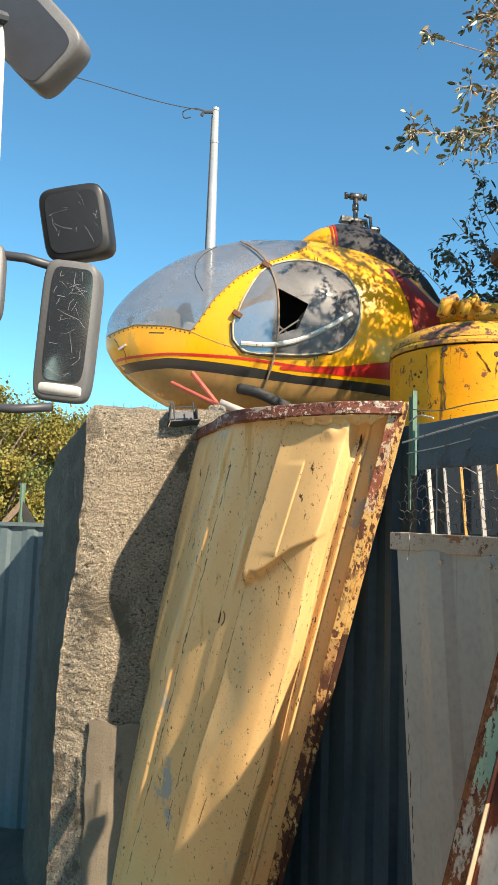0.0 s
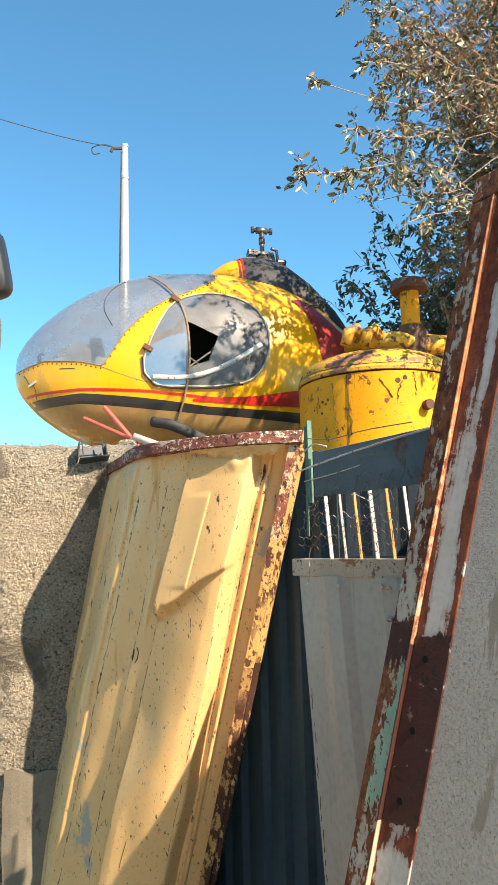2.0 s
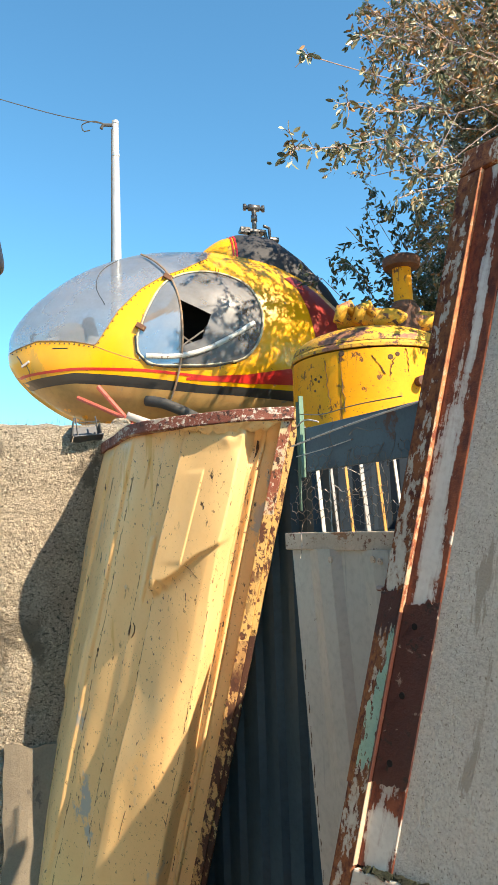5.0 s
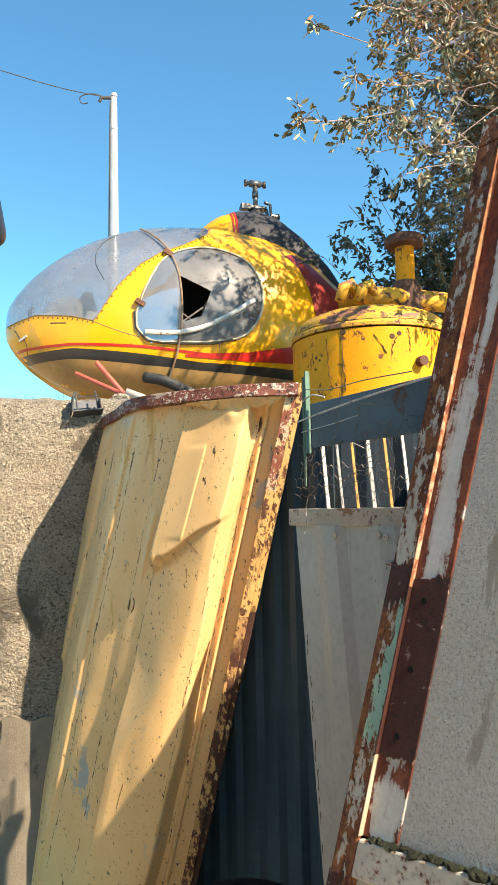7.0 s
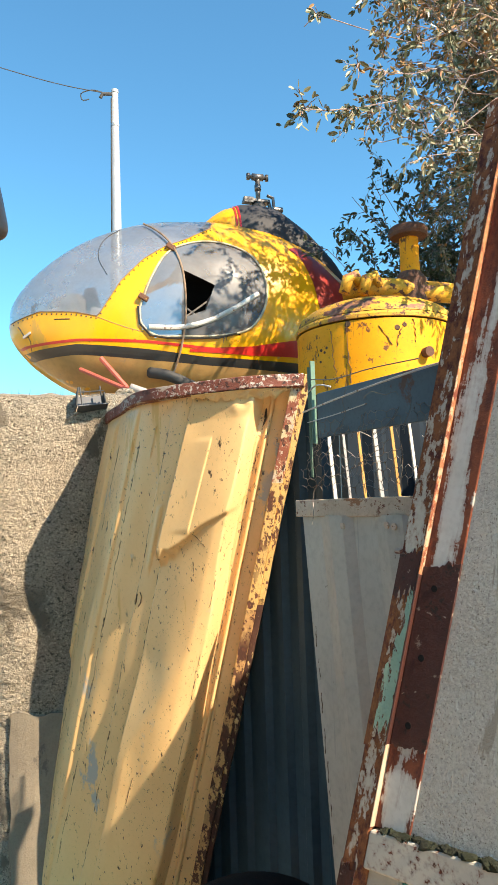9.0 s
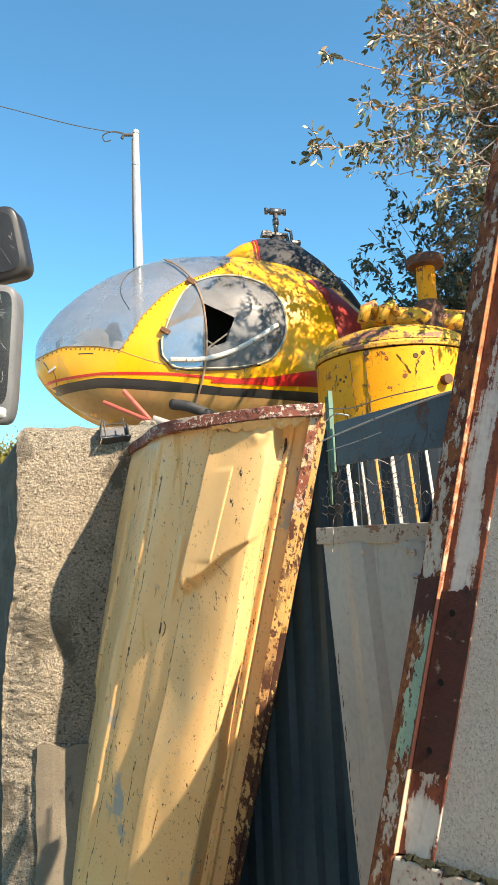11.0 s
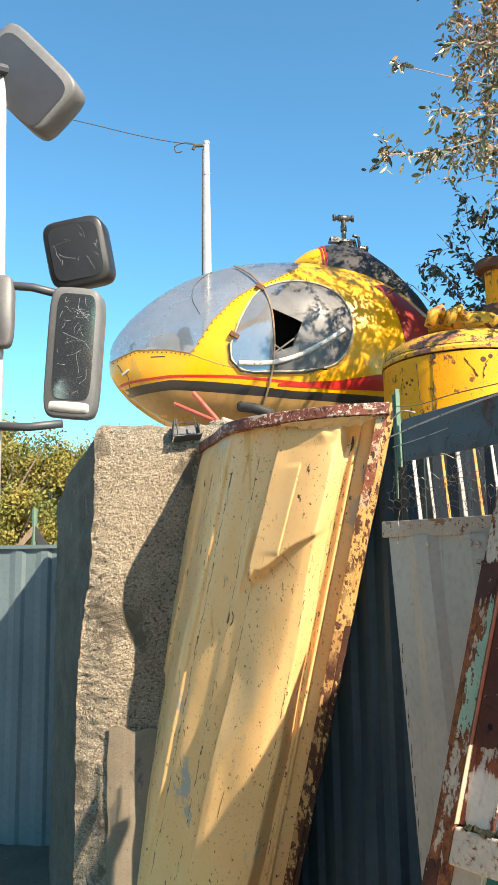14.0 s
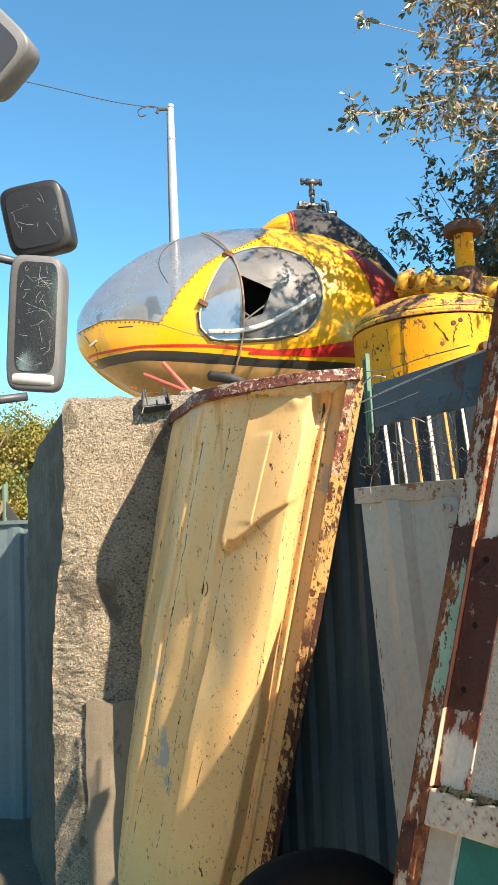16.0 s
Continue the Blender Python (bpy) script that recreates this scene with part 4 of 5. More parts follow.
fpart("top_rail", frame_bar(-0.014, 1.3, TOP + 0.002, TOP + 0.07, -0.09, -0.002), BAR_PEELING, rusty, bevel=0.004)
fpart("stucco_panel", frame_bar(0.1485, 1.3, -0.66, TOP, -0.075, -0.0165), STUCCO, rusty, "rough white stucco infill")
for a0, a1 in ((0.13, 0.32), (0.325, 0.62), (0.625, 1.3)):
    fpart("lower_board", frame_bar(a0, a1, BOT, -0.737, -0.07, -0.045), TEAL, rusty, "teal painted lower board", bevel=0.004)
bm = bmesh.new()
rng = np.random.RandomState(31)
for _ in range(900):
    a, o = 0.075 + 1.1 * rng.rand(), -0.045 + 0.035 * rng.rand()
    p = on_frame(a, -0.643, o)
    bmesh.ops.create_icosphere(bm, subdivisions=1, radius=0.005 + 0.012 * rng.rand() ** 2, matrix=Matrix.Translation(p) @ Matrix.Diagonal((1.3, 1.3, 0.7, 1)))
for v in bm.verts:
    v.co += Vector(rng.normal(size=3)) * 0.003
bmesh.ops.transform(bm, matrix=FM.inverted(), verts=bm.verts)
part("moss", bm, MOSS, rail, "dark moss and dirt on the ledge")
c = on_frame(-0.014, 0.006, -0.02)
part("pin", tubes([c, c - FA * 0.03 + Vector((0, 0, 0.002))], 0.007, 10), RED_OXIDE, rusty, "rusty pin")

# ---- yellow tank ----
TC = (1.60, 5.25)
tank = thing("tank", (TC[0], TC[1], 2.66), "yellow steel pressure tank with rust streaks, standing on the terrace", "tank")
part("shell", lathe(TC, [(0.585, 2.66), (0.585, 3.29)], 72), TANK_YELLOW, tank, smooth=True)
part("band", lathe(TC, [(0.586, 3.30), (0.596, 3.303), (0.597, 3.325), (0.584, 3.345)], 72), TANK_DOME, tank, "rusted seam band")
part("dome", lathe(TC, [(0.582, 3.35)] + [(0.582 * math.cos(k * math.pi / 24), 3.35 + 0.2 * math.sin(k * math.pi / 24)) for k in range(1, 12)] + [(0.02, 3.55)], 72), TANK_DOME, tank, "weathered dome", smooth=True)
part("pipe", lathe((1.85, 5.1), [(0.072, 3.45), (0.07, 4.02)], 24), TANK_YELLOW, tank, smooth=True)
part("flange", lathe((1.85, 5.1), [(0.07, 4.0), (0.135, 4.01), (0.142, 4.03), (0.142, 4.07), (0.13, 4.085), (0.0, 4.085)], 32), TANK_RUST, tank, "rusty pipe flange")
part("pipe_collar", lathe((1.85, 5.1), [(0.12, 3.5), (0.12, 3.68), (0.08, 3.74)], 24), TANK_RUST, tank)
bm = bmesh.new()
tube(bm, [(1.34, 5.15, 3.62), (1.5, 5.1, 3.63), (1.8, 5.05, 3.6), (2.2, 5.1, 3.58)], 0.075, 12)
part("manifold", bm, TANK_DOME, tank, "rusty yellow pipe manifold", smooth=True)
for x in (1.36, 1.50):
    part("lug", tubes([(x - 0.05, 4.98, 3.55), (x - 0.02, 4.97, 3.65), (x + 0.04, 5.0, 3.69), (x + 0.09, 5.03, 3.62)], [0.04, 0.045, 0.04, 0.035], 10), TANK_DOME, tank, smooth=True)
part("boss", tubes([(1.78, 4.72, 3.05), (1.80, 4.64, 3.05)], 0.035, 12), TANK_RUST, tank, "rusty threaded boss")



def on_shell(ang, z, off=0.003):
    return Vector((TC[0] + (0.585 + off) * math.cos(radians(ang)), TC[1] + (0.585 + off) * math.sin(radians(ang)), z))


rng = np.random.RandomState(77)
for a0, z0, z1, sway in ((-137, 3.24, 2.92, 3.0), (-125, 3.29, 2.86, 2.0), (-103, 3.24, 3.10, 8.0), (-88, 3.22, 3.09, -5.0), (-150, 3.16, 3.08, 1.0), (-80, 3.28, 3.12, 2.0)):
    pts = [on_shell(a0 + sway * k / 9 + 0.5 * rng.normal(), z0 + (z1 - z0) * k / 9) for k in range(10)]
    part("rust_streak", tubes(pts, [0.0015 + 0.004 * rng.rand() ** 2 for _ in pts], 5), CREASE, tank, "dark rust streak")
for a0, z0, r in ((-124, 3.27, 0.022), (-91, 3.22, 0.02), (-86, 3.24, 0.017), (-146, 3.12, 0.012), (-143, 3.10, 0.010), (-141, 3.13, 0.011), (-147, 3.04, 0.010)):
    c = on_shell(a0, z0, 0.0)
    out = (c - Vector((TC[0], TC[1], z0))).normalized()
    part("rust_patch", tubes([c - out * 0.002, c + out * 0.003], [r * 1.1, r * 0.8], 9), CREASE, tank, "dark rust blister")

# ---- helicopter cabin ----
H = Matrix.Translation((0, 6.6, 3.8)) @ Matrix.Rotation(math.atan2(0.174, 0.985), 4, "Z")
PX = [-1.352, -1.34, -1.30, -1.25, -1.1, -0.8, -0.48, -0.14, 0.25, 0.5, 1.0, 1.4, 1.8, 2.3]
PT = [-0.14, 0.02, 0.10, 0.18, 0.36, 0.59, 0.745, 0.845, 0.885, 0.895, 0.85, 0.70, 0.36, 0.05]
PB = [-0.16, -0.24, -0.31, -0.38, -0.53, -0.71, -0.79, -0.84, -0.86, -0.86, -0.82, -0.72, -0.5, -0.3]
PW = [0.01, 0.10, 0.17, 0.24, 0.38, 0.56, 0.67, 0.73, 0.74, 0.735, 0.67, 0.56, 0.40, 0.15]
POW, LOW_POW = 2.15, 2.7


def prof(x):
    x = min(max(x, PX[0]), PX[-1])
    k = min(0.14, 0.45 * (x - PX[0]))
    at = np.linspace(x - k, x + k, 15)
    t, b, w = (float(np.mean(np.interp(at, PX, c))) for c in (PT, PB, PW))
    zm = b + (t - b) * 0.45
    return t, b, w, zm


def skin(x, z, off=0.0, far=1):
    """A point of the cabin's side (far=1 the near side) at length x and height z."""
    t, b, w, zm = prof(x)
    hh = (t - zm) if z > zm else (zm - b)
    r = min(1.0, abs(z - zm) / max(hh, 1e-4))
    pw = POW if z > zm else LOW_POW
    y = w * (1 - r**pw) ** (1 / pw)
    n = Vector((0, -1, 0.6 * (z - zm) / max(hh, 1e-4)))
    n.normalize()
    return H @ Vector((x, (-y + n.y * off) * far, z + n.z * off))


def ring(x, za, n, lower=True):
    """Points round the section from height za on the near side, round below (or above), to the far side."""
    t, b, w, zm = prof(x)
    za = min(max(za, b), t)
    out = []
    hh = (t - zm) if za > zm else (zm - b)
    s = min(1, abs(za - zm) / max(hh, 1e-4)) ** ((POW if za > zm else LOW_POW) / 2)
    a0 = math.asin(s) * (1 if za > zm else -1)
    end = -math.pi / 2 if lower else math.pi / 2
    half = [a0 + (end - a0) * k / n for k in range(n + 1)]
    for side_, seq in ((-1, half), (1, half[::-1][1:])):
        for a in seq:
            c, s_ = math.cos(a), math.sin(a)
            pw = POW if s_ > 0 else LOW_POW
            y = w * max(c, 0) ** (2 / pw)
            z = zm + (t - zm if s_ > 0 else zm - b) * math.copysign(abs(s_) ** (2 / pw), s_)
            out.append(Vector((x, side_ * y, z)))
    return out


CX = [-1.352, -1.32, -1.10, -0.82, -0.64, -0.59, -0.456, -0.27, -0.08, 0.115, 0.364, 0.42]
CZ = [-0.15, -0.14, -0.09, -0.125, -0.17, -0.09, 0.12, 0.317, 0.45, 0.54, 0.70, 0.9]


def canopy_edge(x):
    return float(np.interp(x, CX, CZ)) if x < 0.42 else 9.0


WIN = [(-0.314, -0.111), (-0.305, -0.24), (-0.22, -0.325), (0.04, -0.342), (0.335, -0.327), (0.632, -0.247), (0.765, -0.06), (0.787, 0.18), (0.69, 0.40), (0.466, 0.509), (0.215, 0.515), (-0.03, 0.413), (-0.217, 0.14)]
win_line = [Vector((p.x, p.z, 0)) for p in spline([(a, 0, b) for a, b in WIN + WIN[:1]], 97)][:-1]


def inside(p, poly):
    c = False
    for (x1, y1, *_), (x2, y2, *_) in zip(poly, list(poly[1:]) + [poly[0]]):
        if (y1 > p[1]) != (y2 > p[1]) and p[0] < (x2 - x1) * (p[1] - y1) / (y2 - y1) + x1:
            c = not c
    return c


heli = thing("helicopter_cabin", H @ Vector((0, 0, -0.9)), "yellow helicopter cabin with red and black stripes and milky canopy", "helicopter")
xs = sorted(set([-1.352, -1.349, -1.345] + [-1.34 + 0.02 * k for k in range(20)] + [-0.94 + 0.025 * k for k in range(130)]))
rows = [[H @ p for p in ring(x, canopy_edge(x), 60)] for x in xs]
bm = grid(rows, flip=True)
inv = H.inverted()
cut = [(p.x * 1.0, p.y * 1.0) for p in win_line]
gone = []
for f in bm.faces:
    c = inv @ f.calc_center_median()
    if inside((c.x, c.z), cut) and (c.y < 0 or c.x < 0.31):
        gone.append(f)
bmesh.ops.delete(bm, geom=gone, context="FACES")
body = part("body", bm, HELI_YELLOW, heli, smooth=True)
cx = [x for x in xs if x < 0.42] + [0.419]
rows = [[H @ (p + Vector((0, 0, 0))) for p in ring(x, canopy_edge(x), 40, lower=False)] for x in cx]
part("canopy", grid(rows), CANOPY, heli, "milky scratched acrylic bubble canopy", smooth=True)


def strip(x0, x1, lo, hi, off, n=90, m=3):
    """A painted band on the near side between two height lines, (x, z) lists."""
    rows = []
    for k in range(n + 1):
        x = x0 + (x1 - x0) * k / n
        a = float(np.interp(x, [p[0] for p in lo], [p[1] for p in lo]))
        b = float(np.interp(x, [p[0] for p in hi], [p[1] for p in hi]))
        low = prof(x)[1] + 0.004
        rows.append([skin(x, max(low, a + (b - a) * j / m), off) for j in range(m + 1)])
    return grid(rows, flip=True)


RL = [(-1.30, -0.355), (-0.814, -0.345), (-0.248, -0.375), (0.24, -0.42), (0.637, -0.44), (1.3, -0.44)]
part("red_line", strip(-1.30, 1.5, [(x, z - 0.022) for x, z in RL], RL, 0.004), HELI_RED, heli, "thin red line")
part("red_wedge", strip(0.10, 1.5, [(0.1, -0.46), (0.64, -0.475), (1.5, -0.46)], [(0.1, -0.44), (0.64, -0.40), (1.13, -0.31), (1.5, -0.25)], 0.005), HELI_RED, heli, "red wedge of the side stripe")
part("black_band", strip(-1.29, 1.5, [(-1.29, -0.46), (-1.22, -0.478), (-0.81, -0.47), (-0.243, -0.53), (0.241, -0.565), (1.13, -0.6), (1.5, -0.6)],
     [(-1.29, -0.41), (-0.813, -0.387), (-0.245, -0.445), (0.24, -0.50), (1.13, -0.515), (1.5, -0.51)], 0.004), HELI_BLACK, heli, "black band along the side")
part("belly", strip(-1.30, 1.9, [(-1.30, -0.50), (-1.25, -0.60), (-1.1, -0.72), (-0.8, -0.9), (1.9, -0.9)], [(-1.30, -0.46), (-1.22, -0.478), (-0.81, -0.47), (-0.243, -0.53), (0.241, -0.565), (1.13, -0.6), (1.9, -0.6)], 0.007, m=10), HELI_BELLY, heli, "dusty yellow belly, darkened for the shade beneath", smooth=True)
part("maroon_rear", strip(1.08, 1.9, [(1.08, 0.55), (1.19, 0.46), (1.27, 0.237), (1.33, -0.06), (1.37, -0.25), (1.9, -0.25)], [(1.08, 0.56), (1.19, 0.60), (1.3, 0.55), (1.6, 0.3), (1.9, 0.2)], 0.004, m=8), HELI_DARKRED, heli, "faded maroon rear panel", smooth=True)
HOLE = [(0.044, 0.221), (0.315, 0.095), (0.23, -0.119), (0.07, -0.179)]
hc = Vector((0.15, 0.02, 0))


def ray_out(poly, c, ang):
    d = Vector((math.cos(ang), math.sin(ang), 0))
    best = 0
    for p, q in zip(poly, poly[1:] + poly[:1]):
        e = q - p
        den = d.x * e.y - d.y * e.x
        if abs(den) > 1e-9:
            w = p - c
            t = (w.x * e.y - w.y * e.x) / den
            u = (w.x * d.y - w.y * d.x) / den
            if t > 0 and -1e-6 <= u <= 1 + 1e-6:
                best = max(best, t)
    return c + d * best


hole_line = [Vector((*p, 0)) for p in HOLE]
angs = [2 * math.pi * k / 120 for k in range(120)]
inner = [ray_out(hole_line, hc, a) for a in angs]
outer = [ray_out(win_line, hc, a) for a in angs]
rows = []
for k in range(11):
    u = k / 10
    rows.append([skin(p.lerp(q, u).x, p.lerp(q, u).y, 0.004 + 0.02 * (1 - u * u)) for p, q in zip(inner, outer)])
win = part("door_window", grid(rows, closed=True), WINDOW, heli, "hazy blown acrylic door window with a broken-out hole", smooth=True)
seal_rows = []
ccen = Vector((0.25, 0.08, 0))
for u, o in ((0.975, 0.012), (0.982, 0.02), (1.0, 0.02), (1.014, 0.012), (1.018, 0.0)):
    seal_rows.append([skin(ccen.x + (p.x - ccen.x) * u, ccen.y + (p.y - ccen.y) * u, o) for p in win_line])
part("window_seal", grid(seal_rows, closed=True, flip=True), SEAL, heli, "dirty white window seal", smooth=True)
bm = bmesh.new()
tube(bm, spline([tuple(skin(x, z, 0.022)) for x, z in ((-0.24, -0.27), (0.0, -0.27), (0.25, -0.21), (0.45, -0.11), (0.70, 0.05))], 24), 0.022, 8)
part("door_bar", bm, PICKET_WHITE, heli, "pale bar inside the door")
bm = bmesh.new()
box(bm, H @ Matrix.Translation((0.2, 0, -0.42)), 1.1, 0.9, 0.04)
box(bm, H @ Matrix.Translation((0.66, 0.05, 0.0)), 0.03, 1.0, 1.0)
# Far-wall and roof boxes added to keep the broken-out hole black.
box(bm, H @ Matrix.Translation((0.48, 0.42, 0.05)), 0.36, 0.03, 0.95)
box(bm, H @ Matrix.Translation((0.40, 0.1, 0.52)), 0.5, 0.7, 0.03)
part("cabin_lining", bm, INTERIOR, heli, "dark cabin floor and bulkhead, with boxes added to blacken the hole")
rows = []
for x, top, half in ((-1.04, -0.20, 0.18), (-1.03, 0.02, 0.22), (-0.98, 0.10, 0.25), (-0.88, 0.155, 0.28), (-0.78, 0.17, 0.30), (-0.72, 0.15, 0.30), (-0.71, -0.20, 0.28)):
    rows.append([H @ Vector((x, -half * math.cos(math.pi * k / 14), -0.24 + (top + 0.24) * math.sin(math.pi * k / 14) ** 0.6)) for k in range(15)])
part("instrument_shroud", grid(rows), SHROUD, heli, "faded tan instrument shroud behind the canopy", smooth=True, solid=0.012)
bm = bmesh.new()
box(bm, H @ Matrix.Translation((-0.63, 0, -0.02)) @ pose(0, 0, 0, 0, -14, 0), 0.10, 0.52, 0.40)
box(bm, H @ Matrix.Translation((-0.50, 0, -0.30)), 0.34, 0.56, 0.04)
part("instrument_panel", bm, INTERIOR, heli, "dark instrument panel and footwell", bevel=0.02)
bm = bmesh.new()
tube(bm, [H @ Vector((-1.14, -0.10, -0.18)), H @ Vector((-1.15, -0.10, 0.02)), H @ Vector((-1.12, -0.09, 0.05))], 0.018, 8)
part("nose_lever", bm, INTERIOR, heli, "short dark lever in the nose", smooth=True)
for y in (-0.28, 0.28):
    bm = bmesh.new()
    box(bm, H @ Matrix.Translation((0.25, y, -0.33)), 0.45, 0.42, 0.14)
    box(bm, H @ Matrix.Translation((0.5, y, 0.02)) @ pose(0, 0, 0, 0, 12, 0), 0.1, 0.42, 0.62)
    part("seat", bm, SEAT, heli, bevel=0.03)
bm = bmesh.new()
tube(bm, [H @ Vector((0.10, -0.3, -0.10)), H @ Vector((0.36, -0.25, 0.10))], 0.008, 6)
tube(bm, [H @ Vector((0.10, -0.3, 0.06)), H @ Vector((0.30, -0.25, -0.06))], 0.008, 6)
part("cabin_brace", bm, STRUT_WHITE, heli, "thin pale braces inside the cabin")
bm = bmesh.new()
box(bm, H @ Matrix.Translation((-0.92, -0.05, -0.08)) @ pose(0, 0, 0, 0, -18, 0), 0.34, 0.42, 0.16)
box(bm, H @ Matrix.Translation((-0.62, -0.25, -0.12)) @ pose(0, 0, 0, 0, 12, 0), 0.16, 0.20, 0.20)
part("instrument_pod", bm, STRUT_WHITE, heli, "pale instrument pod behind the canopy", bevel=0.03)
# engine cowl
KX = [0.38, 0.45, 0.57, 0.735, 0.85, 1.0, 1.11, 1.366, 1.63, 1.8, 1.95]
KZ = [0.89, 0.97, 1.055, 1.105, 1.11, 1.10, 1.07, 0.89, 0.63, 0.40, 0.15]
KW = [0.10, 0.16, 0.24, 0.30, 0.33, 0.34, 0.34, 0.33, 0.3, 0.24, 0.2]


def cowl_rows(x0, x1, off=0.0, a0=-40, a1=220, n=30):
    rows = []
    for k in range(n + 1):
        x = x0 + (x1 - x0) * k / n
        z, w = float(np.interp(x, KX, KZ)), float(np.interp(x, KX, KW))
        low = prof(x)[0] - 0.22
        row = []
        for j in range(25):
            a = radians(a0 + (a1 - a0) * j / 24)
            row.append(H @ Vector((x, -(w + off) * math.copysign(abs(math.cos(a)) ** 0.8, math.cos(a)), low + (z + off - low) * math.copysign(abs(math.sin(a)) ** 0.8, math.sin(a)))))
        rows.append(row)
    return rows


part("cowl_base", grid(cowl_rows(0.38, 1.95)), HELI_YELLOW, heli, smooth=True)
part("cowl", grid(cowl_rows(0.70, 1.95, 0.006, 4, 176)), HELI_GREY, heli, "dark grey engine cowl", smooth=True)
for x0, x1 in ((0.655, 0.668), (0.684, 0.70)):
    part("cowl_trim", grid(cowl_rows(x0, x1, 0.008, 2, 178)), HELI_RED, heli, "thin red trim line of the cowl", smooth=True)
for a0, a1 in ((3.0, 6.5), (-3.5, 0.5), (-9.0, -7.0)):
    part("cowl_trim", grid([r[::24] for r in cowl_rows(0.66, 1.95, 0.009, a0, a1)]), HELI_RED, heli, "thin red trim line of the cowl")
# mast and hub
bm = bmesh.new()
tube(bm, [H @ Vector((0.955, 0, 1.0)), H @ Vector((0.955, 0, 1.14))], [0.07, 0.045], 16)
tube(bm, [H @ Vector((0.955, 0, 1.12)), H @ Vector((0.955, 0, 1.44))], 0.024, 16)
tube(bm, [H @ Vector((0.955, 0, 1.30)), H @ Vector((0.955, 0, 1.36))], 0.032, 16)
mast = part("mast", bm, STEEL, heli, "bare steel rotor mast", smooth=True)
bm = bmesh.new()
tube(bm, [H @ Vector((0.85, 0, 1.44)), H @ Vector((1.06, 0, 1.44))], 0.02, 12)
tube(bm, [H @ Vector((0.90, 0, 1.44)), H @ Vector((1.01, 0, 1.44))], 0.034, 12)
for x in (0.86, 1.05):
    tube(bm, [H @ Vector((x, 0, 1.41)), H @ Vector((x, 0, 1.47))], 0.018, 10)
part("hub", bm, STEEL, heli, "rotor hub stub", smooth=True)
bm = bmesh.new()
box(bm, H @ Matrix.Translation((0.93, 0, 1.19)), 0.26, 0.1, 0.03)
box(bm, H @ Matrix.Translation((0.85, -0.02, 1.19)), 0.1, 0.06, 0.06)
tube(bm, [H @ Vector((1.06, 0, 1.2)), H @ Vector((1.09, 0, 1.07))], 0.02, 8)
part("swashplate", bm, STEEL, heli, bevel=0.006)
part("mast_boot", tubes([H @ Vector((0.955, 0, 1.08)), H @ Vector((0.955, 0, 1.12)), H @ Vector((0.955, 0, 1.18))], [0.105, 0.085, 0.05], 20), RUBBER, heli, "black rubber mast boot", smooth=True)
part("pitch_link", tubes([H @ Vector((1.03, -0.05, 1.24)), H @ Vector((1.09, -0.05, 1.22)), H @ Vector((1.10, -0.05, 1.10))], 0.016, 8), STEEL, heli)
part("link_joint", tubes([H @ Vector((1.08, -0.08, 1.09)), H @ Vector((1.17, -0.08, 1.09))], 0.03, 10), STEEL, heli)
# strap, exhaust, struts
strap_pts = [(-0.22, 0.72), (-0.12, 0.60), (-0.03, 0.47), (0.02, 0.34), (0.05, 0.2), (0.062, 0.05), (0.06, -0.18), (0.03, -0.4), (-0.01, -0.56), (-0.04, -0.66)]
part("strap", tubes(spline([tuple(skin(x, z, 0.026)) for x, z in strap_pts], 50), 0.009, 6), STRAP, heli, "rusty strap over the cabin")
part("exhaust", tubes(spline([tuple(skin(-0.22, -0.62, 0.02)), tuple(skin(-0.1, -0.62, 0.12)), tuple(skin(0.1, -0.68, 0.16)), tuple(skin(0.3, -0.76, 0.12))], 16), 0.045, 12), RUBBER, heli, "black exhaust pipe", smooth=True)
part("strut", tubes([skin(-0.62, -0.5, 0.05), H @ Vector((-0.36, -0.75, -0.86))], 0.02, 8), STRUT_RED, heli, "pinkish red skid strut")
part("strut", tubes([skin(-0.78, -0.56, 0.10), H @ Vector((-0.38, -0.86, -0.84))], 0.018, 8), STRUT_RED, heli, "pinkish red skid strut")
part("skid", tubes([H @ Vector((-0.42, -0.90, -0.80)), H @ Vector((-0.16, -0.95, -0.90)), H @ Vector((0.9, -0.9, -1.1))], 0.03, 10), STRUT_WHITE, heli, "pale skid tube", smooth=True)
for x, z in ((-0.03, 0.43), (-0.28, -0.03)):
    bm = bmesh.new()
    box(bm, Matrix.Translation(skin(x, z, 0.025)) @ pose(0, 0, 0, 0, 30, 10), 0.085, 0.03, 0.045)
    part("hinge", bm, TANK_RUST, heli, "rusty door hinge", bevel=0.006)
bm = bmesh.new()
box(bm, Matrix.Translation(skin(-1.2, -0.27, 0.01)) @ pose(0, 0, 0, 0, -25, -30), 0.09, 0.012, 0.022)
part("vent_handle", bm, STRUT_WHITE, heli, "white handle on the nose", bevel=0.003)

# canopy seam, rivets and strap fittings
seam = []
for k in range(80):
    x = -1.335 + (0.36 + 1.335) * k / 79
    seam.append(skin(x, min(canopy_edge(x), prof(x)[0] - 0.01), 0.004))
part("canopy_seam", tubes(seam, 0.004, 6), STRAP, heli, "dirty seam of the canopy")
rivet_me = None
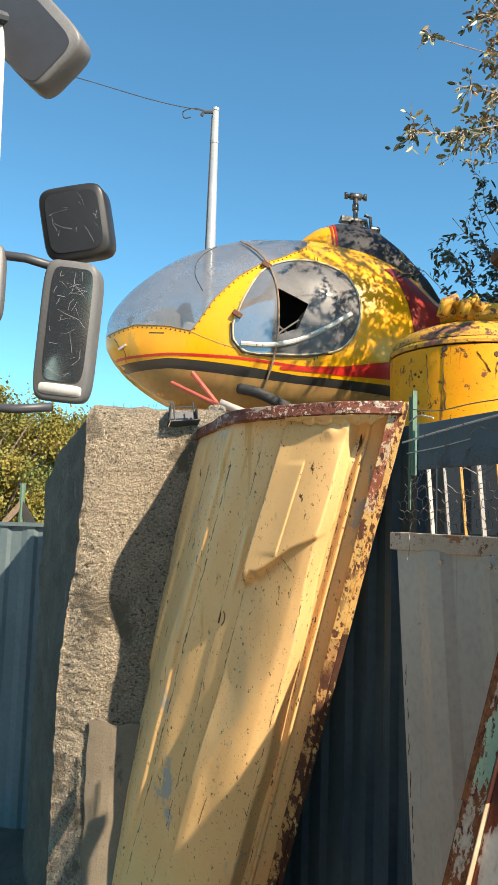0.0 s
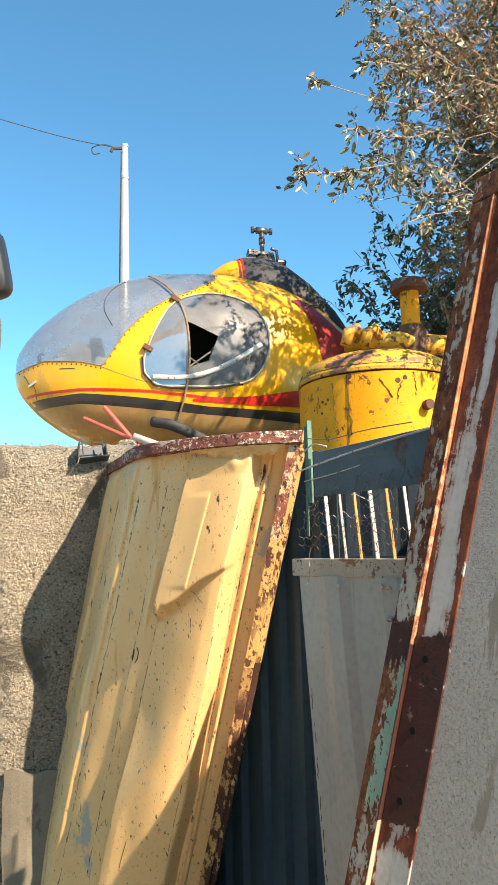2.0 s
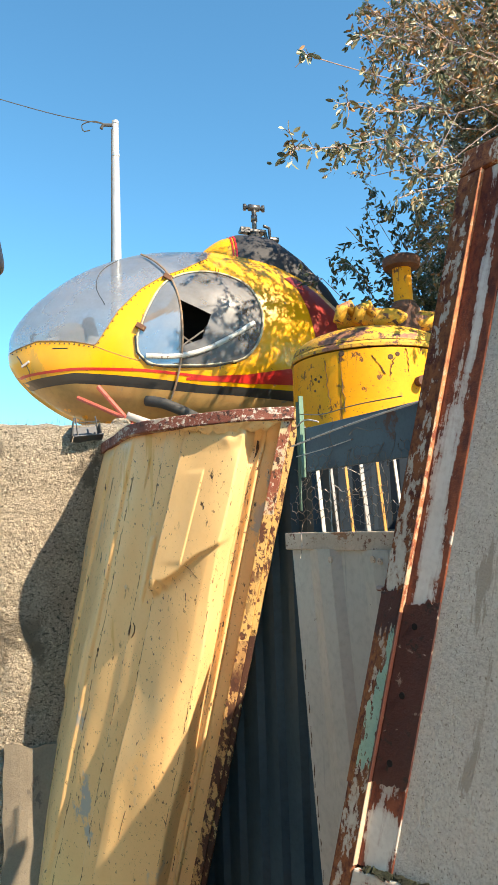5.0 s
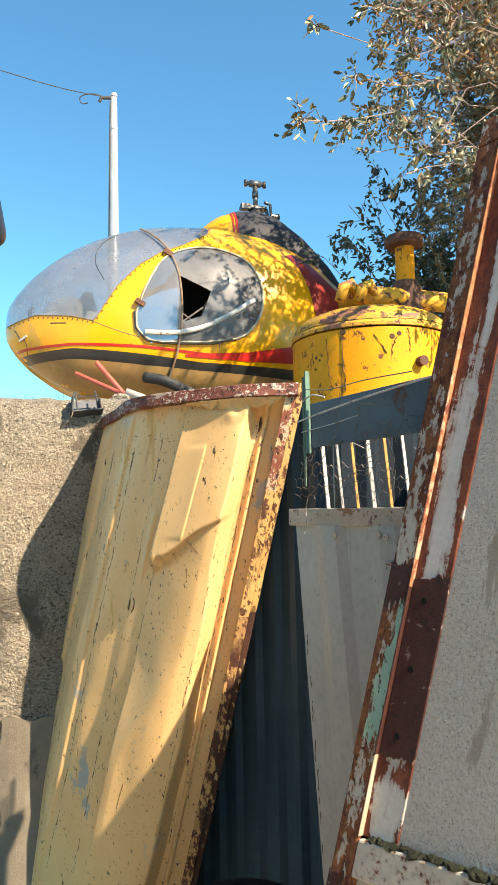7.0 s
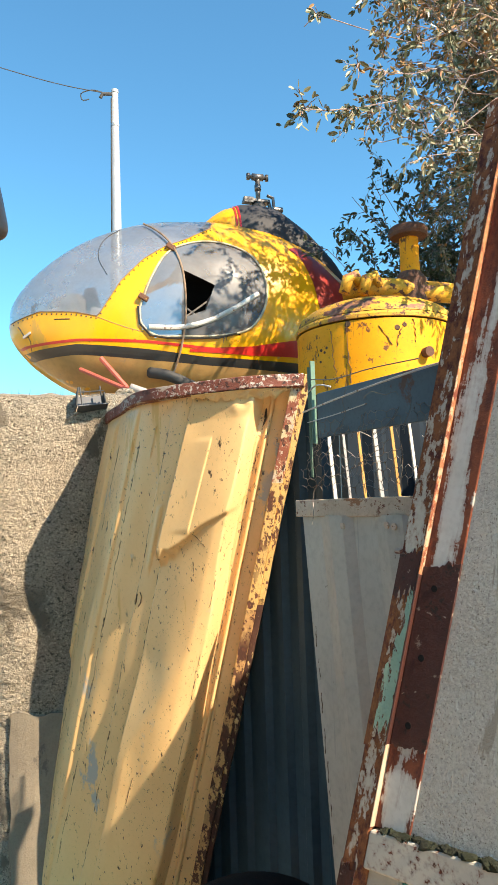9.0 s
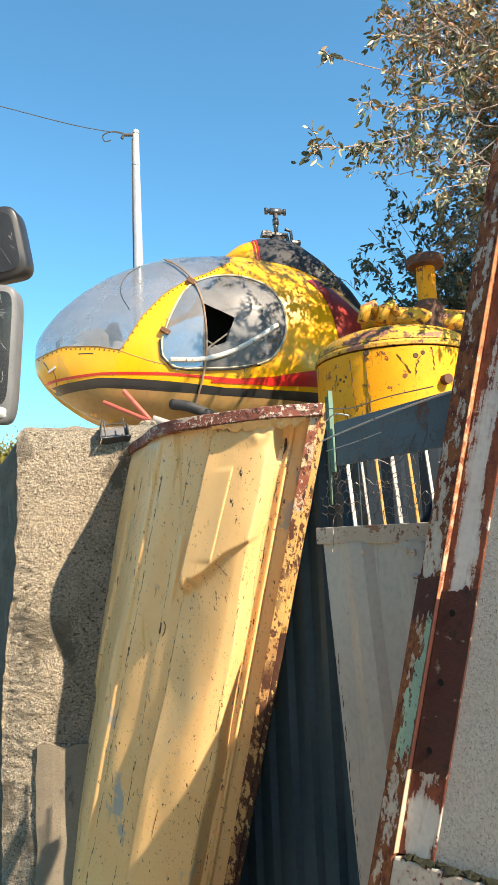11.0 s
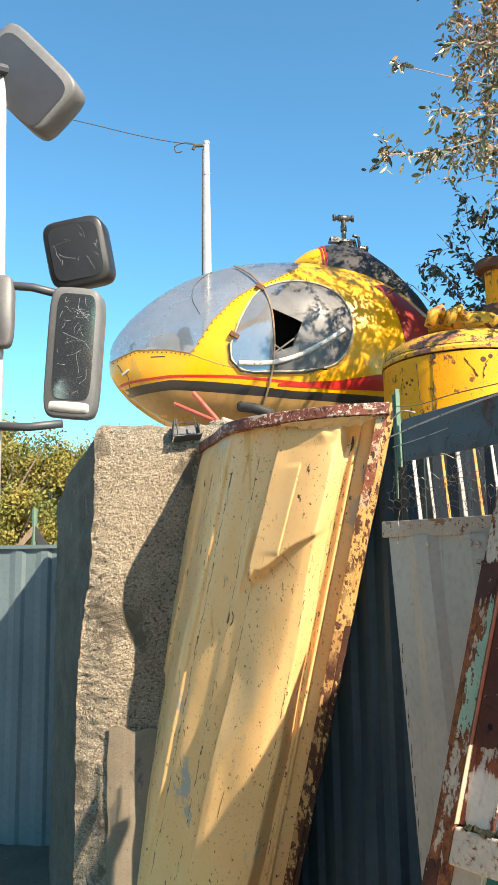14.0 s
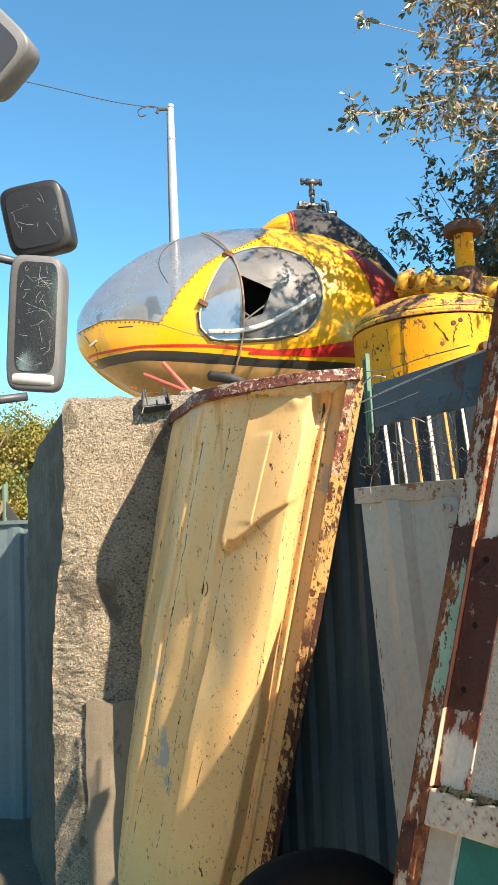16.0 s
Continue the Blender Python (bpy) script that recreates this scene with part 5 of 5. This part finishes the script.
for k in range(44):
    x = -1.31 + 1.66 * k / 43
    c = skin(x, min(canopy_edge(x), prof(x)[0] - 0.02) - 0.022, 0.002)
    if rivet_me is None:
        bm = bmesh.new()
        bmesh.ops.create_icosphere(bm, subdivisions=1, radius=0.0075)
        ob = part("rivet", bm, RUBBER, heli)
        rivet_me = ob.data
    else:
        ob = new("rivet", rivet_me)
        ob.parent = heli
        ob.matrix_parent_inverse = Matrix.Translation(heli.location).inverted()
    ob.location = c
part("canopy_crack", tubes(spline([tuple(skin(x, z, 0.003)) for x, z in ((-0.56, 0.18), (-0.62, 0.34), (-0.60, 0.48), (-0.52, 0.60), (-0.42, 0.68))], 20), 0.0035, 5), HELI_GREY, heli, "dark old joint line in the canopy")
part("panel_seam", tubes([skin(x, z, 0.001) for x, z in ((-0.66, -0.17), (-0.55, -0.22), (-0.42, -0.27), (-0.28, -0.31))], 0.003, 5), STRAP, heli, "dark panel joint")
# Black tube drawn as the shadow line below the bulging door edge.
part("door_shadow_line", tubes([skin(x, z, 0.012) for x, z in ((-0.322, -0.1), (-0.31, -0.24), (-0.225, -0.335), (-0.1, -0.352), (0.04, -0.356), (0.335, -0.342), (0.5, -0.30))], 0.011, 6), HELI_BLACK, heli, "black line for the shadow under the door's bulged edge")
bracket = thing("wall_bracket", (-0.40, 4.36, WALL_TOP - 0.05), "dark steel channel bracket hung on the wall's top edge", "bracket")
BM = Matrix.Translation((-0.40, 4.215, WALL_TOP - 0.035)) @ pose(0, 0, 0, -12, -6, 14)
bm = bmesh.new()
box(bm, BM @ Matrix.Translation((0, 0, -0.045)), 0.17, 0.12, 0.008)
box(bm, BM @ Matrix.Translation((0, 0.056, 0)), 0.17, 0.008, 0.09)
part("channel", bm, PLASTIC, bracket, bevel=0.002)
bm = bmesh.new()
box(bm, BM @ Matrix.Translation((-0.083, 0, 0.012)) @ pose(0, 0, 0, 0, 12, 0), 0.008, 0.12, 0.115)
part("flange", bm, RUBBER, bracket, "dark end flange", bevel=0.002)
bm = bmesh.new()
box(bm, BM @ Matrix.Translation((0.07, -0.02, -0.01)), 0.008, 0.08, 0.07)
part("flange", bm, RUBBER, bracket, "dark end flange", bevel=0.002)
bm = bmesh.new()
for k in (-0.06, 0.055):
    tube(bm, [BM @ Vector((k, -0.03, -0.04)), BM @ Vector((k, -0.03, 0.075))], 0.0045, 6)
tube(bm, [BM @ Vector((-0.075, -0.03, 0.045)), BM @ Vector((0.075, -0.03, 0.045))], 0.0035, 6)
part("bolt", bm, STEEL, bracket)
stone = thing("stone", (-0.22, 4.5, WALL_TOP), "pale broken lump of concrete lying on the wall", "stone")
bm = bmesh.new()
bmesh.ops.create_icosphere(bm, subdivisions=3, radius=0.045, matrix=Matrix.Translation((-0.23, 4.5, WALL_TOP + 0.045)) @ Matrix.Diagonal((1.3, 1.0, 0.8, 1)))
for v in bm.verts:
    v.co += v.co.normalized() * 0.0 + Vector((1, 1, 1)) * 0.02 * noise.noise(v.co * 14)
part("lump", bm, CONCRETE, stone)
rng = np.random.RandomState(17)
weeds = thing("weeds", (-0.7, 4.6, WALL_TOP), "thin dry weeds growing on the wall top", "weeds", kind="stuff")
bm = bmesh.new()
for _ in range(26):
    x = -0.95 + 0.55 * rng.rand()
    p = Vector((x, 4.4 + 0.4 * rng.rand(), WALL_TOP + 0.03))
    d = Vector((rng.normal() * 0.25, rng.normal() * 0.2, 1)).normalized()
    L = 0.03 + 0.09 * rng.rand() ** 2
    tube(bm, [p, p + d * L * 0.6, p + d * L + Vector((rng.normal() * 0.01, 0, 0))], [0.0016, 0.0012, 0.0006], 3, False)
part("stalks", bm, LEAF_B, weeds)
for pts, r in (([(-1.27, -0.19), (-1.25, -0.22), (-1.22, -0.28)], 0.006), ([(-0.98, -0.17), (-0.86, -0.18)], 0.005), ([(-1.2, -0.26), (-1.17, -0.33), (-1.16, -0.40)], 0.005)):
    part("scuff", tubes([skin(x, z, 0.0) for x, z in pts], r, 5), RUBBER, heli, "dark scuff on the nose")

# ---- lamp pole and wire ----
pole = thing("utility_pole", (-0.8, 12, 0), "pale galvanised steel pole carrying a wire", "pole")
part("shaft", tubes([(-0.80, 12, GZ), (-0.80, 12, 6.0), (-0.797, 12, 9.17)], [0.12, 0.09, 0.055], 16), POLE, pole, smooth=True)
part("cap", tubes([(-0.797, 12, 9.15), (-0.797, 12, 9.2)], 0.062, 16), POLE, pole)
part("insulator", tubes([(-0.85, 11.95, 9.1), (-1.0, 11.9, 9.07), (-1.03, 11.9, 9.0)], 0.03, 8), RUBBER, pole)
part("joint", tubes([(-0.797, 12, 8.55), (-0.797, 12, 8.6)], 0.068, 16), POLE, pole)
part("cable", tubes([(-0.858, 11.98, 9.05), (-0.878, 11.98, 7.5), (-0.905, 11.98, 4.0)], 0.010, 6), RUBBER, pole, "black cable running down the pole")
wire_pts = spline([(-0.85, 11.95, 9.1), (-1.5, 11.8, 9.12), (-3.0, 11.5, 9.35), (-8, 10.5, 10.2)], 40)
part("wire", tubes(wire_pts, 0.008, 5), RUBBER, pole, "thin black overhead wire")
part("wire_loop", tubes(spline([(-0.9, 11.95, 9.1), (-1.2, 11.9, 9.13), (-1.36, 11.9, 9.05), (-1.33, 11.9, 8.95), (-1.22, 11.9, 8.97)], 16), 0.01, 5), RUBBER, pole)

# ---- lorry mirrors ----
def rounded(w, h, d, taper, m, r):
    """A rounded housing w x h x d: narrower at the back."""
    rows = []
    for y, s in ((0, 0.94), (0.01, 1.0), (d * 0.6, 1.0), (d * 0.9, taper), (d, taper * 0.8)):
        row = []
        for k in range(40):
            a = 2 * math.pi * k / 40
            c, q = math.cos(a), math.sin(a)
            row.append(m @ Vector((w / 2 * s * math.copysign(abs(c) ** r, c), y, h / 2 * s * math.copysign(abs(q) ** r, q))))
        rows.append(row)
    bm = grid(rows, closed=True)
    f = [v for v in bm.verts]
    bm.faces.new(f[-40:][::-1])
    bm.faces.new(f[:40])
    bmesh.ops.recalc_face_normals(bm, faces=bm.faces)
    return bm


def glass(w, h, m, r, y, bulge=0.0):
    """A mirror face, flat or slightly domed."""
    rows = []
    for u in (1.0, 0.85, 0.7, 0.55, 0.4, 0.25, 0.1, 0.01):
        rows.append([m @ Vector((u * w / 2 * math.copysign(abs(math.cos(a)) ** r, math.cos(a)), y - bulge * (1 - u * u), u * h / 2 * math.copysign(abs(math.sin(a)) ** r, math.sin(a)))) for a in [2 * math.pi * k / 40 for k in range(40)]])
    return grid(rows, closed=True)


cab = thing("lorry_cab", (-1.5, 1.0, 0), "dark lorry cab side with grey plastic wing mirrors on arms", "lorry")
bm = slab([(-1.16, 3.02, 0.5), (-1.16, -3.0, 0.5), (-1.16, -3.0, 1.9), (-1.16, 3.02, 1.9)], (-1, 0, 0), 0.9)
part("door_panel", bm, PLASTIC_DARK, cab, bevel=0.02)
bm = slab([(-1.18, 2.9, 1.92), (-1.18, -3.0, 1.92), (-1.18, -3.0, 4.3), (-1.18, 2.9, 4.3)], (-1, 0, 0), 0.8)
part("upper_side", bm, DARK_WALL, cab, "dark upper cab side", bevel=0.02)
part("side_window", slab([(-1.158, 1.75, 2.40), (-1.158, 1.35, 2.40), (-1.158, 1.35, 2.60), (-1.158, 1.75, 2.60)], (-1, 0, 0), 0.03), TEAL_PANE, cab, "pale teal window pane")
part("pillar", tubes([(-1.14, 3.05, 1.9), (-1.15, 3.04, 3.2), (-1.17, 3.02, 4.3)], 0.02, 10), PLASTIC_WHITE, cab, "grey windscreen pillar trim", smooth=True)
part("rear_wheel", lathe((-1.7, -2.0), [(0.4, GZ), (0.5, GZ + 0.1), (0.5, 0.5)], 24), RUBBER, cab)
m1 = Matrix.Translation((-0.80, 3.0, 2.86)) @ pose(0, 0, 0, 8.5, 5, 3)
hs = part("main_mirror", rounded(0.235, 0.60, 0.24, 0.88, m1, 0.32), PLASTIC_PALE, cab, "pale grey main mirror housing", smooth=True)
part("mirror_glass", glass(0.175, 0.48, m1 @ Matrix.Translation((0.008, 0, 0.03)), 0.28, -0.004, 0.0012), MIRROR, hs, "scratched mirror glass", smooth=True)
main_hs = hs
part("lip", rounded(0.19, 0.05, 0.008, 0.9, m1 @ Matrix.Translation((0.004, -0.004, -0.245)), 0.4), PLASTIC_WHITE, hs, "white lower lip", smooth=True)
m2 = Matrix.Translation((-0.79, 3.0, 3.345)) @ pose(0, 0, 0, 9, -9, -4)
hs = part("wide_mirror", rounded(0.29, 0.31, 0.20, 0.88, m2, 0.36), PLASTIC_DARK, cab, "black wide-angle mirror housing", smooth=True)
part("mirror_glass", glass(0.235, 0.255, m2, 0.36, -0.004, 0.0035), MIRROR, hs, "scratched wide-angle glass", smooth=True)
wide_hs = hs
for z0, z1 in ((3.15, 3.19), (2.545, 2.53)):
    part("arm", tubes([(-0.85, 3.05, z0), (-1.0, 3.04, z1), (-1.2, 2.98, z1)], 0.02, 10), PLASTIC, cab, smooth=True)
# Thin pale tubes drawn for scratch marks and branch reflections.
def glass_lines(m, w, h, n, seed, parent, bulge):
    rng = np.random.RandomState(seed)
    bm = bmesh.new()
    for _ in range(n):
        x, z = (rng.rand() - 0.5) * w, (rng.rand() - 0.5) * h
        d = rng.normal(size=2) * 0.012
        pts = [(x, z)]
        for _ in range(rng.randint(2, 6)):
            d = d + rng.normal(size=2) * 0.006
            q = (pts[-1][0] + d[0], pts[-1][1] + d[1])
            if abs(q[0]) < w / 2 and abs(q[1]) < h / 2:
                pts.append(q)
        if len(pts) > 1:
            tube(bm, [m @ Vector((a, -0.0055 - bulge * (1 - min(1, max(abs(a) / w, abs(b) / h) * 2) ** 2), b)) for a, b in pts], 0.0005, 3, False)
    tagged(part("scratch_and_reflection_mark", bm, PLASTIC_GREY, parent, "pale scratch marks and branch reflections drawn on the glass"), kind="stuff")


part("arm_foot", rounded(0.1, 0.34, 0.08, 0.8, Matrix.Translation((-1.12, 2.97, 3.06)), 0.5), PLASTIC_PALE, cab, smooth=True)
m3 = Matrix.Translation((-1.06, 3.0, 4.235)) @ pose(0, 0, 0, 14, 46, 4)
hs = part("kerb_mirror", rounded(0.49, 0.33, 0.24, 0.85, m3, 0.34), PLASTIC_PALE, cab, "grey kerb mirror housing", smooth=True)
part("mirror_glass", glass(0.43, 0.275, m3 @ Matrix.Translation((0, 0, -0.02)), 0.34, -0.004), PLASTIC, hs, "dark recess of the kerb mirror")
glass_lines(m1 @ Matrix.Translation((0.008, 0, 0.03)), 0.16, 0.46, 34, 2, main_hs, 0.0012)
glass_lines(m2, 0.22, 0.24, 14, 4, wide_hs, 0.0035)
part("arm", tubes([(-1.1, 3.08, 4.3), (-1.2, 2.95, 4.25)], 0.03, 10), PLASTIC, cab)


# ---- trees ----
def leaf_mesh(spots, size, seed, droop=0.2, slim=0.4):
    """Small folded leaves at the spots: (place, direction)."""
    rng = np.random.RandomState(seed)
    verts, faces = [], []
    for p, d in spots:
        d = Vector(d)
        up = Vector(rng.normal(size=3)).normalized()
        side_ = d.cross(up).normalized()
        L = size * (0.6 + 0.8 * rng.rand())
        w = L * slim * 0.5
        nrm = side_.cross(d)
        k = len(verts)
        tip = p + d * L - Vector((0, 0, droop * L))
        lift = nrm * w * 0.3
        a, b = p.lerp(tip, 0.35), p.lerp(tip, 0.78)
        verts += [p, a + side_ * w + lift, b + side_ * w * 0.8 + lift, tip, b - side_ * w * 0.8 + lift, a - side_ * w + lift]
        faces += [(k, k + 1, k + 2, k + 3), (k, k + 3, k + 4, k + 5)]
    return verts, faces


def foliage(name, spots, size, seed, material, parent, label="", slim=0.4):
    v, f = leaf_mesh(spots, size, seed, slim=slim)
    me = bpy.data.meshes.new(name)
    me.from_pydata(v, [], f)
    me.materials.append(material)
    ob = new(name, me)
    ob.parent = parent
    ob.matrix_parent_inverse = Matrix.Translation(parent.location).inverted()
    if label:
        ob["label"] = label
    return ob


def grow(root, tips, seed, per_tip, spread, twig, leaf_every):
    """Limbs from a root to tips, with twigs; gives the wood's bmesh and leaf spots."""
    rng = np.random.RandomState(seed)
    bm = bmesh.new()
    spots = []
    for tip, thick, *short in tips:
        reach = short[0] if short else 1.0
        tip = Vector(tip)
        a = Vector(root)
        span = (tip - a).length
        knots = [a.lerp(tip, u) + Vector(rng.normal(size=3)) * w * span for u, w in ((0.2, 0.05), (0.4, 0.07), (0.58, 0.05), (0.74, 0.03), (0.88, 0.012))]
        line = spline([tuple(p) for p in [a] + knots + [tip]], 14)
        tube(bm, line, [max(0.003, 0.7 * thick * (1 - 0.85 * k / 13) ** 1.4) for k in range(14)], 5, False)
        for _ in range(per_tip if reach == 1.0 else 2 * per_tip):
            k = rng.randint(4 if reach == 1.0 else 8, 14)
            base = line[k]
            d = ((line[min(k + 1, 13)] - line[k - 1]).normalized() + Vector(rng.normal(size=3)) * spread).normalized()
            n = rng.randint(5, 11)
            pts = [base]
            for _ in range(n):
                d = (d + Vector(rng.normal(size=3)) * 0.22 + Vector((0, 0, -0.02))).normalized()
                pts.append(pts[-1] + d * twig * reach)
            tube(bm, pts, [0.004 * (1 - 0.7 * q / n) for q in range(n + 1)], 3, False)
            for q in range(1, n + 1):
                for _ in range(leaf_every if reach == 1.0 else 1):
                    spots.append((pts[q] + Vector(rng.normal(size=3)) * 0.012, (d + Vector(rng.normal(size=3)) * 0.8).normalized()))
    return bm, spots


rng = np.random.RandomState(5)
tree = thing("tree", (3.75, 5.2, 2.66), "small-leaved evergreen tree with grey twigs and some browned leaves", "tree")
root = Vector((3.45, 5.0, 5.0))
tips = [((0.88, 3.56, 4.64), 0.014, 0.35), ((0.70, 3.12, 3.86), 0.012, 0.35), ((1.1, 3.6, 4.4), 0.014, 0.5), ((1.2, 3.7, 5.0), 0.014, 0.5), ((1.05, 3.6, 4.1), 0.012, 0.5)]
for _ in range(165):
    y = 3.6 + 2.6 * rng.rand() ** 0.7
    f = y / 4.2
    tips.append((((1.35 + 2.0 * rng.rand() ** 0.9) * f, y, 2.1 + (1.75 + 2.6 * rng.rand()) * f), 0.012 + 0.012 * rng.rand()))
for _ in range(110):
    y = 5.3 + 1.4 * rng.rand()
    f = y / 4.2
    tips.append((((1.42 + 1.9 * rng.rand()) * f, y, 2.1 + (1.5 + 2.9 * rng.rand()) * f), 0.014 + 0.012 * rng.rand()))
bm, spots = grow(root, tips, 7, 11, 0.7, 0.036, 4)
tube(bm, [(3.75, 5.2, 2.6), (3.65, 5.1, 3.6), tuple(root)], [0.14, 0.11, 0.06], 10)
part("trunk", bm, BARK, tree)
sorts = [[], [], [], []]
for p, d in spots:
    high = min(1.0, max(0.0, (p.z - 3.9) / 1.6))
    u = rng.rand()
    brown, pale = 0.10 + 0.34 * high, 0.16
    sorts[2 if u < brown else 3 if u < brown + pale else 0 if u < 0.80 - 0.1 * high else 1].append((p, d))
for k, (material, label) in enumerate(((LEAF_A, ""), (LEAF_B, ""), (LEAF_C, "dry brown leaves"), (LEAF_PALE, "pale leaf undersides"))):
    foliage("crown", sorts[k], (0.047, 0.048, 0.042, 0.038)[k], k + 1, material, tree, label, slim=0.40)

tree2 = thing("tree", (3.0, 7.4, 2.66), "dark-leaved holm oak standing behind the tank", "tree")
root = Vector((2.9, 7.2, 3.6))
tips = [((1.5, 6.3, 4.35), 0.014), ((1.75, 6.3, 4.85), 0.016), ((1.8, 6.4, 4.5), 0.014)]
rng = np.random.RandomState(9)
for _ in range(34):
    tips.append(((1.9 + 1.8 * rng.rand(), 6.2 + 1.2 * rng.rand(), 3.9 + 1.5 * rng.rand()), 0.012))
bm, spots = grow(root, tips, 11, 9, 0.55, 0.045, 3)
tube(bm, [(3.0, 7.4, 2.6), tuple(root)], [0.14, 0.08], 10)
part("trunk", bm, BARK, tree2)
foliage("crown", spots, 0.064, 4, LEAF_B, tree2, slim=0.38)


def far_tree(at, height, radius, seed, material):
    t = thing("tree", at, "distant broad-leaved tree turning yellow in autumn", "tree", "trees beyond the fence")
    rng = np.random.RandomState(seed)
    at = Vector(at)
    bm = bmesh.new()
    tube(bm, [at, at + Vector((0.1, 0, height * 0.35)), at + Vector((0, 0.1, height * 0.8))], [0.2, 0.14, 0.04], 8)
    spots = []
    for _ in range(110):
        c = at + Vector((rng.normal() * radius * 0.5, rng.normal() * radius * 0.5, height * (0.3 + 0.6 * rng.rand())))
        tube(bm, [at + Vector((0, 0, height * 0.3)), c], [0.05, 0.015], 5, False)
        r = radius * (0.16 + 0.16 * rng.rand())
        for _ in range(300):
            v = Vector(rng.normal(size=3))
            spots.append((c + v * r * 0.4, Vector(rng.normal(size=3)).normalized()))
    part("trunk", bm, BARK, t)
    foliage("crown", spots, 0.085, seed, material, t, slim=0.75)


far_tree((-8.6, 22, GZ), 6.6, 2.4, 21, LEAF_FAR)
far_tree((-5.6, 24, GZ), 5.9, 1.9, 22, LEAF_FAR)
far_tree((-12.5, 26, GZ), 7.5, 2.6, 23, LEAF_FAR)
far_tree((-6.8, 19, GZ), 3.9, 1.7, 24, LEAF_FAR)
far_tree((-9.5, 30, GZ), 6.8, 3.0, 25, LEAF_FAR)
far_tree((-5.0, 28, GZ), 4.8, 2.4, 26, LEAF_B)
